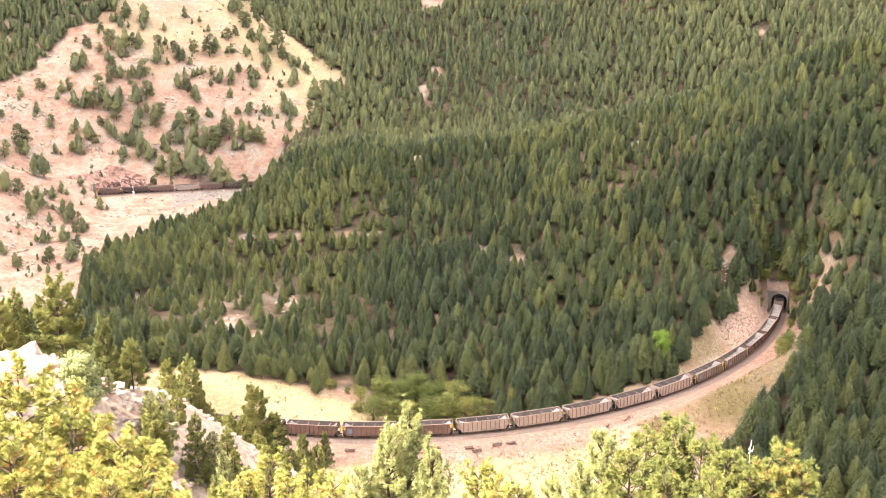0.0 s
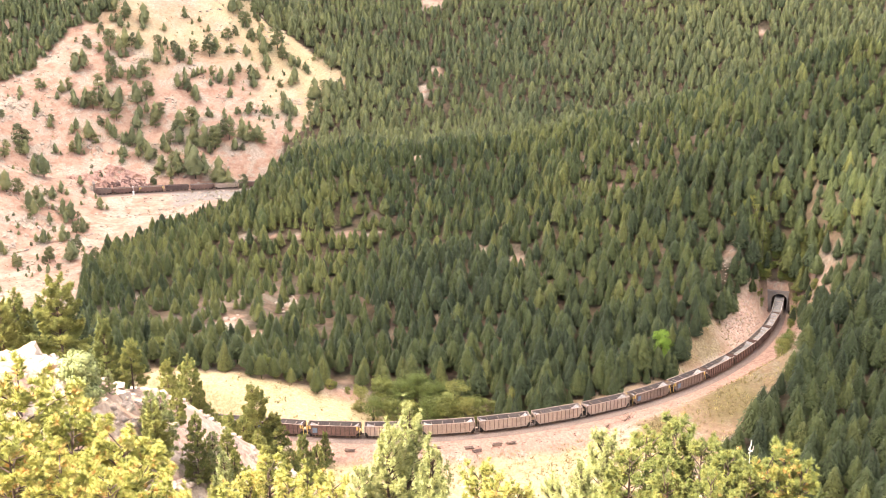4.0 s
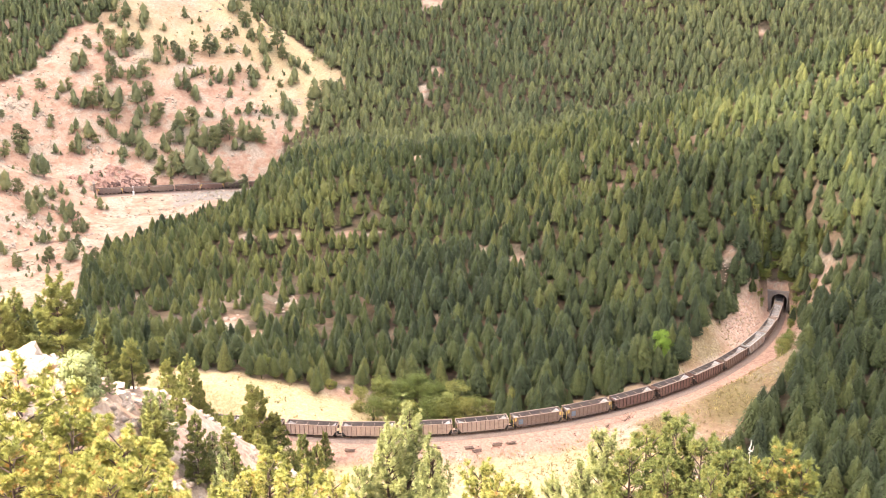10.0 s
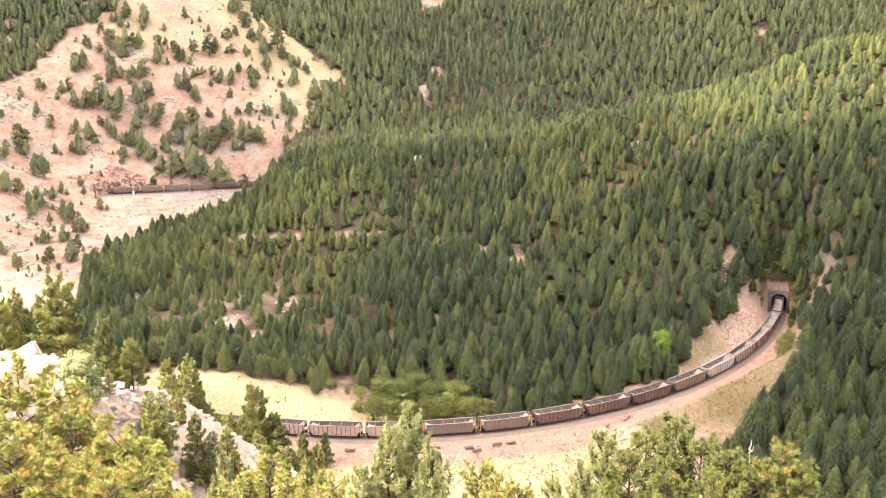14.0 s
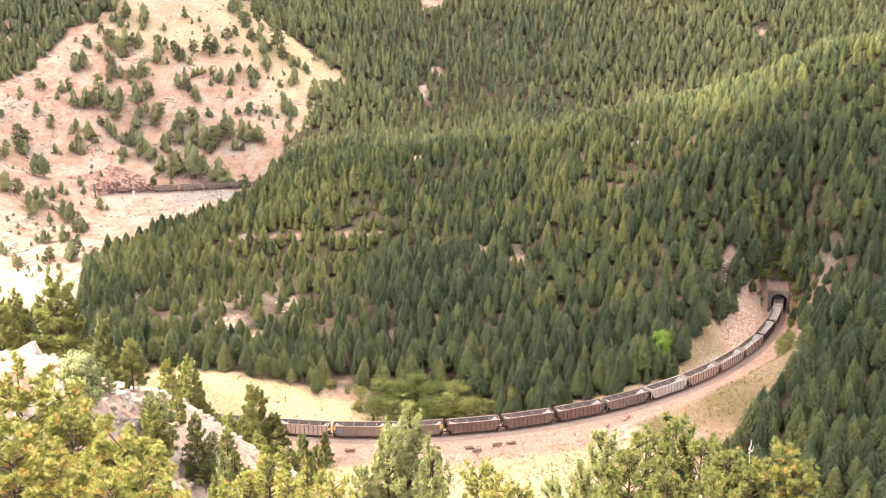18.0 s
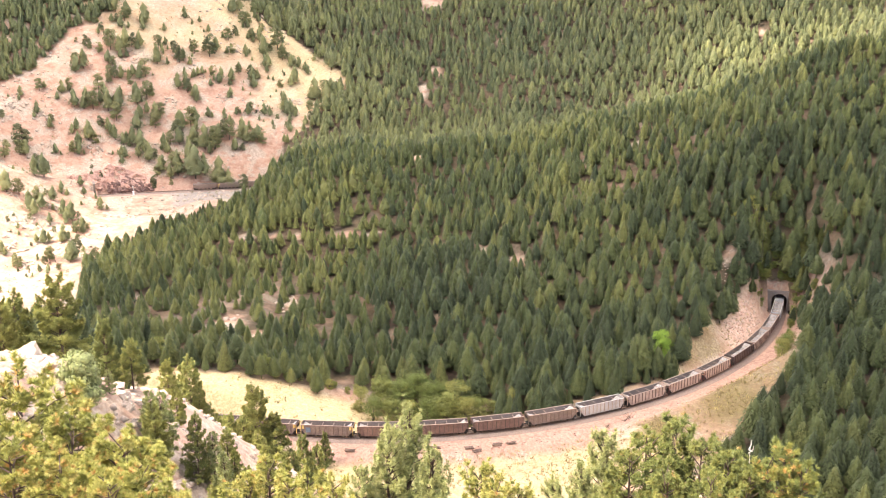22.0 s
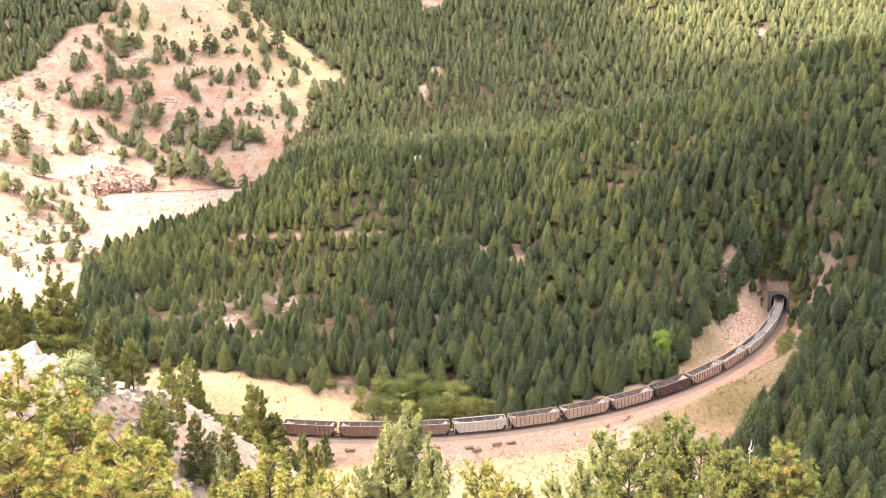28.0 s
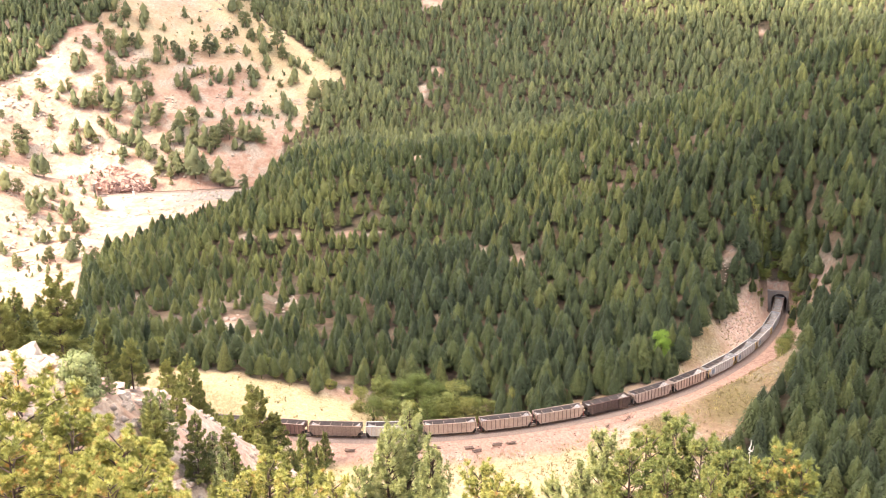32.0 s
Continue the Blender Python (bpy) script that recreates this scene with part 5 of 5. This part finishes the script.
def cliff(s0, s1, o0, o1, count, material, label):
    """Tilted slabs above the upper tunnel."""
    bm = bmesh.new()
    for _ in range(count):
        s, o = rng.uniform(s0, s1), rng.uniform(o0, o1)
        if o > o1 - abs(s - (s0 + s1) / 2) * 0.5:
            continue
        x, y, z, h = upper_line(s)
        px, py = x - math.sin(h) * o, y + math.cos(h) * o
        pz = surface(px, py)
        m = Matrix.Translation((px, py, pz + 0.5)) @ Matrix.Rotation(h + rng.normal() * 0.7, 4, "Z") @ Matrix.Rotation(radians(32) + rng.normal() * 0.35, 4, "Y") @ Matrix.Rotation(rng.normal() * 0.5, 4, "X")
        v = bmesh.ops.create_cube(bm, size=1.0)["verts"]
        sx, sy, sz = rng.uniform(1.4, 4.4), rng.uniform(1.2, 2.6), rng.uniform(0.8, 1.9)
        for p in v:
            p.co = m @ Vector((p.co.x * sx * rng.uniform(0.6, 1.25), p.co.y * sy * rng.uniform(0.6, 1.25), p.co.z * sz * rng.uniform(0.6, 1.25)))
    me = bpy.data.meshes.new("cliff")
    bmesh.ops.recalc_face_normals(bm, faces=bm.faces)
    bm.to_mesh(me)
    bm.free()
    me.materials.append(material)
    return tagged(new("cliff", me), label, "rock face")


cliff(-12, 34, 5.5, 24, 420, RED_ROCK, "pinkish slabby rock face above the ledge")
# slabs coloured dark to stand for the shaded recess
cliff(8, 32, 3.8, 13, 220, SHADED_ROCK, "red-brown rock face beside the upper track, a recess's shade put into its dark colour")


# ---- trackside ----
def tie_pile(x, y, turn):
    pile = tagged(new("tie_pile"), "low pile of old dark railway ties on the gravel", "tie pile", "piles of old ties")
    master = None
    for i in range(7):
        m = Matrix.Translation((rng.uniform(-0.3, 0.3), (i % 4 - 1.5) * 0.42 + rng.uniform(-0.08, 0.08), 0.15 + 0.19 * (i // 4))) @ Matrix.Rotation(rng.normal() * 0.16, 4, "Z")
        if master is None:
            bm = bmesh.new()
            add_box(bm, -1.3, 1.3, -0.12, 0.12, -0.09, 0.09, 0.02)
            master = part("old_tie", bm, TIE, pile)
            master.matrix_basis = m
        else:
            share("old_tie", master, m, pile)
    pile.matrix_world = Matrix.Translation((x, y, surface(x, y))) @ Matrix.Rotation(turn, 4, "Z")


for x, y, turn in ((-2.2, 251.0, 0.05), (7.2, 251.1, 0.12), (15.1, 252.4, 0.2), (19.1, 253.3, 0.25), (-25.7, 250.2, 0.0), (9.5, 250.2, 0.3), (116.0, 319.5, 1.0), (117.5, 322.5, 0.7)):
    tie_pile(x, y, turn)


def brush_heap(x, y):
    bm = bmesh.new()
    for _ in range(9):
        a = rng.uniform(0, math.tau)
        p = Vector((rng.normal() * 0.5, rng.normal() * 0.3, 0.0))
        add_rod(bm, p, p + Vector((math.cos(a) * 1.6, math.sin(a) * 0.7, rng.uniform(0.6, 1.9))), 0.06, 0.025, 5)
    me = bpy.data.meshes.new("brush_heap")
    bm.to_mesh(me)
    bm.free()
    me.materials.append(BARK)
    ob = tagged(new("brush_heap", me), "small heap of dead brown branches by the track", "branches")
    ob.location = (x, y, surface(x, y))


for x, y in ((47.4, 262.0), (54.8, 266.9), (52.5, 265.5)):
    brush_heap(x, y)


def signal_mast():
    x, y, z, h = upper_line(21)
    root = tagged(new("signal_mast"), "white trackside signal mast with a relay cabinet", "signal")
    bm = bmesh.new()
    add_box(bm, -0.5, 0.5, -0.4, 0.4, -0.8, 1.5, 0.05)
    part("cabinet", bm, WHITE_PAINT, root)
    bm = bmesh.new()
    add_rod(bm, (0, 0, 1.5), (0, 0, 4.6), 0.09)
    part("mast", bm, WHITE_PAINT, root)
    bm = bmesh.new()
    add_box(bm, -0.22, 0.22, -0.2, 0.2, 3.7, 4.7, 0.05)
    part("signal_head", bm, WHITE_PAINT, root)
    root.matrix_world = Matrix.Translation((x + math.sin(h) * 3.2, y - math.cos(h) * 3.2, z)) @ Matrix.Rotation(h, 4, "Z")


signal_mast()

# shrubs on the mountain
xs, ys = scatter(-285, -40, 400, 780, 6.0, rng)
su, offu, _ = track_frame(xs, ys, upper_line, -20, 130)
ok = on_mountain(xs, ys) & (value_noise(xs / 18, ys / 18, 81) + rng.normal(0, 0.5, xs.shape) > 0.45) & (np.abs(offu) > 6) & (np.abs(xs) < 0.47 * ys + 20)
BUSHES = [round_shape(rng, 5, 14, 0.6, 0.0) for _ in range(4)]
vs, fs, ts, base = [], [], [], 0
for i in np.flatnonzero(ok):
    v, f = BUSHES[int(rng.integers(0, 4))]
    vs.append(v * rng.uniform(0.8, 2.2) + np.array((xs[i], ys[i], surface(xs[i], ys[i]) - 0.2)))
    fs.append(f + base)
    ts.append(np.full(len(v), rng.uniform(0.2, 1.0)))
    base += len(v)
tagged(new("shrubs", fill_mesh("shrubs", np.concatenate(vs), np.concatenate(fs), np.concatenate(ts), NEEDLE)), "low dark shrubs dotted over the mountainside", "shrubs", kind="stuff")

# low scrub and grass in the gully and on the banks
xs, ys = scatter(-60, 120, 215, 335, 1.6, rng)
s, off, _ = track_frame(xs, ys, lower_line, -300, PORTAL_S)
dense = value_noise(xs / 12, ys / 12, 71) + rng.normal(0, 0.45, xs.shape)
ok = (((off < -11) & (off > -60) & (xs < gully_edge(ys) + 2)) | ((off > 8) & (off < 20) & (s > 4 * CAR))) & (dense > np.where(xs < 20, 0.75, np.where(off > 0, -0.25, -0.05))) & (s < PORTAL_S - 3)
TUFTS = [round_shape(rng, 3, 9, 0.55, 0.0) for _ in range(4)]
vs, fs, ts, base = [], [], [], 0
for i in np.flatnonzero(ok):
    v, f = TUFTS[int(rng.integers(0, 4))]
    r = rng.uniform(0.35, 1.0)
    z = surface(xs[i], ys[i])
    vs.append(v * r + np.array((xs[i], ys[i], z - 0.1)))
    fs.append(f + base)
    ts.append(np.full(len(v), rng.uniform(0.1, 1.0)))
    base += len(v)
tagged(new("scrub", fill_mesh("scrub", np.concatenate(vs), np.concatenate(fs), np.concatenate(ts), LEAF)), "low olive scrub and weeds on the banks", "scrub", kind="stuff")


# dry grass in tussocks on the knoll, the banks and the open slopes
xs, ys = scatter(-110, 122, 215, 345, 1.25, rng)
s, off, _ = track_frame(xs, ys, lower_line, -300, PORTAL_S)
knoll = ridge_height(xs, ys, ((-80, 273, 0), (-30, 269, 0)), 1.0) > -9
ok = (((off < -10) & (off > -70) & (xs > -50) & (xs < gully_edge(ys) + 3)) | ((off > 6) & (off < 15) & (s > 3.5 * CAR)) | (knoll & (off > 6))) & (s < PORTAL_S - 4)
ok &= value_noise(xs / 7, ys / 7, 75) + rng.normal(0, 0.4, xs.shape) > np.where(knoll, 0.55, 0.1)
BLADES = []
for _ in range(4):
    v, f = [], []
    for q in range(7):
        a, r = rng.uniform(0, math.tau), rng.uniform(0.1, 0.35)
        p = np.array((rng.normal() * 0.15, rng.normal() * 0.15, 0))
        i0 = len(v)
        v += [p + (0.06 * math.sin(a), -0.06 * math.cos(a), 0), p + (-0.06 * math.sin(a), 0.06 * math.cos(a), 0), p + (r * math.cos(a), r * math.sin(a), rng.uniform(0.3, 0.6))]
        f.append((i0, i0 + 1, i0 + 2))
    BLADES.append((np.array(v), np.array(f)))
vs, fs, ts, base = [], [], [], 0
for i in np.flatnonzero(ok):
    v, f = BLADES[int(rng.integers(0, 4))]
    vs.append(v * rng.uniform(0.8, 1.8) + np.array((xs[i], ys[i], surface(xs[i], ys[i]))))
    fs.append(f + base)
    ts.append(np.full(len(v), rng.uniform(0, 1)))
    base += len(v)
tagged(new("dry_grass", fill_mesh("dry_grass", np.concatenate(vs), np.concatenate(fs), np.concatenate(ts), DRY_GRASS)), "tussocks of straw-yellow dry grass", "grass", kind="stuff")


# ---- clouds, high above and out of view: placed to shade or brighten the slopes ----
CLOUD_Z = 700.0


def cloud_material(name, thin):
    m = bpy.data.materials.new(name)
    m.use_nodes = True
    t = m.node_tree
    t.nodes.remove(t.nodes["Principled BSDF"])
    a, b, k = t.nodes.new("ShaderNodeBsdfDiffuse"), t.nodes.new("ShaderNodeBsdfTranslucent"), t.nodes.new("ShaderNodeMixShader")
    a.inputs["Color"].default_value = b.inputs["Color"].default_value = (0.98, 0.98, 0.98, 1)
    k.inputs[0].default_value = 0.85
    t.links.new(a.outputs[0], k.inputs[1])
    t.links.new(b.outputs[0], k.inputs[2])
    c, j = t.nodes.new("ShaderNodeBsdfTransparent"), t.nodes.new("ShaderNodeMixShader")
    j.inputs[0].default_value = thin
    t.links.new(k.outputs[0], j.inputs[1])
    t.links.new(c.outputs[0], j.inputs[2])
    t.links.new(j.outputs[0], t.nodes["Material Output"].inputs["Surface"])
    return m


CLOUD, THIN_CLOUD = cloud_material("cloud", 0.31), cloud_material("thin_cloud", 0.68)
# still veils, added only to dim lit slopes
ADDED_VEIL, ADDED_FAINT = cloud_material("added_veil", 0.80), cloud_material("added_faint_cloud", 0.74)
SHIFT = (TO_SUN.x / TO_SUN.z * CLOUD_Z, TO_SUN.y / TO_SUN.z * CLOUD_Z)


def cloud(x0, x1, y0, y1, seed, slant=0.0, material=None):
    """A lumpy flat cloud whose shadow falls on that stretch of the plan."""
    n = 40
    bm = bmesh.new()
    low, top = [], []
    for j in range(n + 1):
        for i in range(n + 1):
            u, w = i / n * 2 - 1, j / n * 2 - 1
            # square to rounded square, with a ragged rim
            r = max(abs(u), abs(w))
            q = math.hypot(u, w) or 1
            k = (r / q) ** 0.35
            rag = 1 + 0.10 * r * noise.noise((u * 2.2 + seed, w * 2.2, 0.3)) + 0.05 * r * noise.noise((u * 6 + seed, w * 6, 1.3))
            x = (x0 + x1) / 2 + (x1 - x0) / 2 * u * k * rag
            y = (y0 + y1) / 2 + (y1 - y0) / 2 * w * k * rag + slant * (x - (x0 + x1) / 2)
            h = 45 * max(0, 1 - r) ** 0.5 * (0.7 + 0.6 * noise.noise((u * 3 + seed, w * 3, 4.1)))
            low.append(bm.verts.new((x, y, -0.2 * h)))
            top.append(bm.verts.new((x, y, h + 0.5)))
    m = n + 1
    for j in range(n):
        for i in range(n):
            a = j * m + i
            bm.faces.new((low[a], low[a + m], low[a + m + 1], low[a + 1]))
            bm.faces.new((top[a], top[a + 1], top[a + m + 1], top[a + m]))
    for i in range(n):
        for a, b in ((i, i + 1), (n * m + i + 1, n * m + i), (i * m + m, i * m), (i * m + n, i * m + m + n)):
            bm.faces.new((low[a], low[b], top[b], top[a]))
    me = bpy.data.meshes.new("cloud")
    bm.to_mesh(me)
    bm.free()
    me.materials.append(material or CLOUD)
    me.polygons.foreach_set("use_smooth", [True] * len(me.polygons))
    return tagged(new("cloud", me), "grey-white cloud high above the valley, out of view, placed for its shade or glow", "cloud", "clouds")


# shadow at the start, and the drift in metres a second
CLOUDS = (
    (cloud(-155, 165, 180, 640, 1.0), (0.0, 0.0)),
    (cloud(110, 340, 140, 348, 7.0), (0.0, 0.0)),
    (cloud(104, 350, -300, 124, 2.0, 0.0, THIN_CLOUD), (-5.0, 1.5)),
    (cloud(-440, -90, 245, 1000, 3.0, -0.5), (1.5, 13.0)),
    (cloud(-160, 520, 365, 1000, 4.0), (-1.6, 14.5)),
    (cloud(150, 520, -300, 215, 5.0), (-1.6, 16.0)),
    (cloud(-150, 200, 600, 1000, 6.0), (0.0, 0.0)),
    # two still veils added to tone down the sunlit patches
    (cloud(90, 460, 330, 960, 6.5, 0.0, ADDED_VEIL), (0.0, 0.0)),
    (cloud(-360, -95, 280, 640, 11.0, 0.0, ADDED_FAINT), (0.0, 0.0)),
    # two clouds added as glowing reflectors: their shadows miss the visible slopes
    (cloud(-900, 1200, 1010, 2500, 8.0), (0.0, 6.0)),
    (cloud(620, 1700, -300, 900, 9.0), (0.0, 6.0)),
)


# ---- what moves ----
def motions():
    times = [2.0 * i for i in range(17)]
    for k, car in enumerate(LOWER_CARS):
        walk(car, [(t, car_pose(lower_line, (FIRST + k + 0.5 - rolled(t)) * CAR, -1)) for t in times])
    for k, car in enumerate(UPPER_CARS):
        walk(car, [(t, car_pose(upper_line, UPPER_TAIL + (k + 0.5 + rolled(t)) * CAR * UPPER_SIZE, 1)) for t in times])

    for thing, (vx, vy) in CLOUDS:
        walk(thing, [(t, pose(SHIFT[0] + vx * t, SHIFT[1] + vy * t, CLOUD_Z)) for t in (0.0, 16.0, 32.0)])


motions()
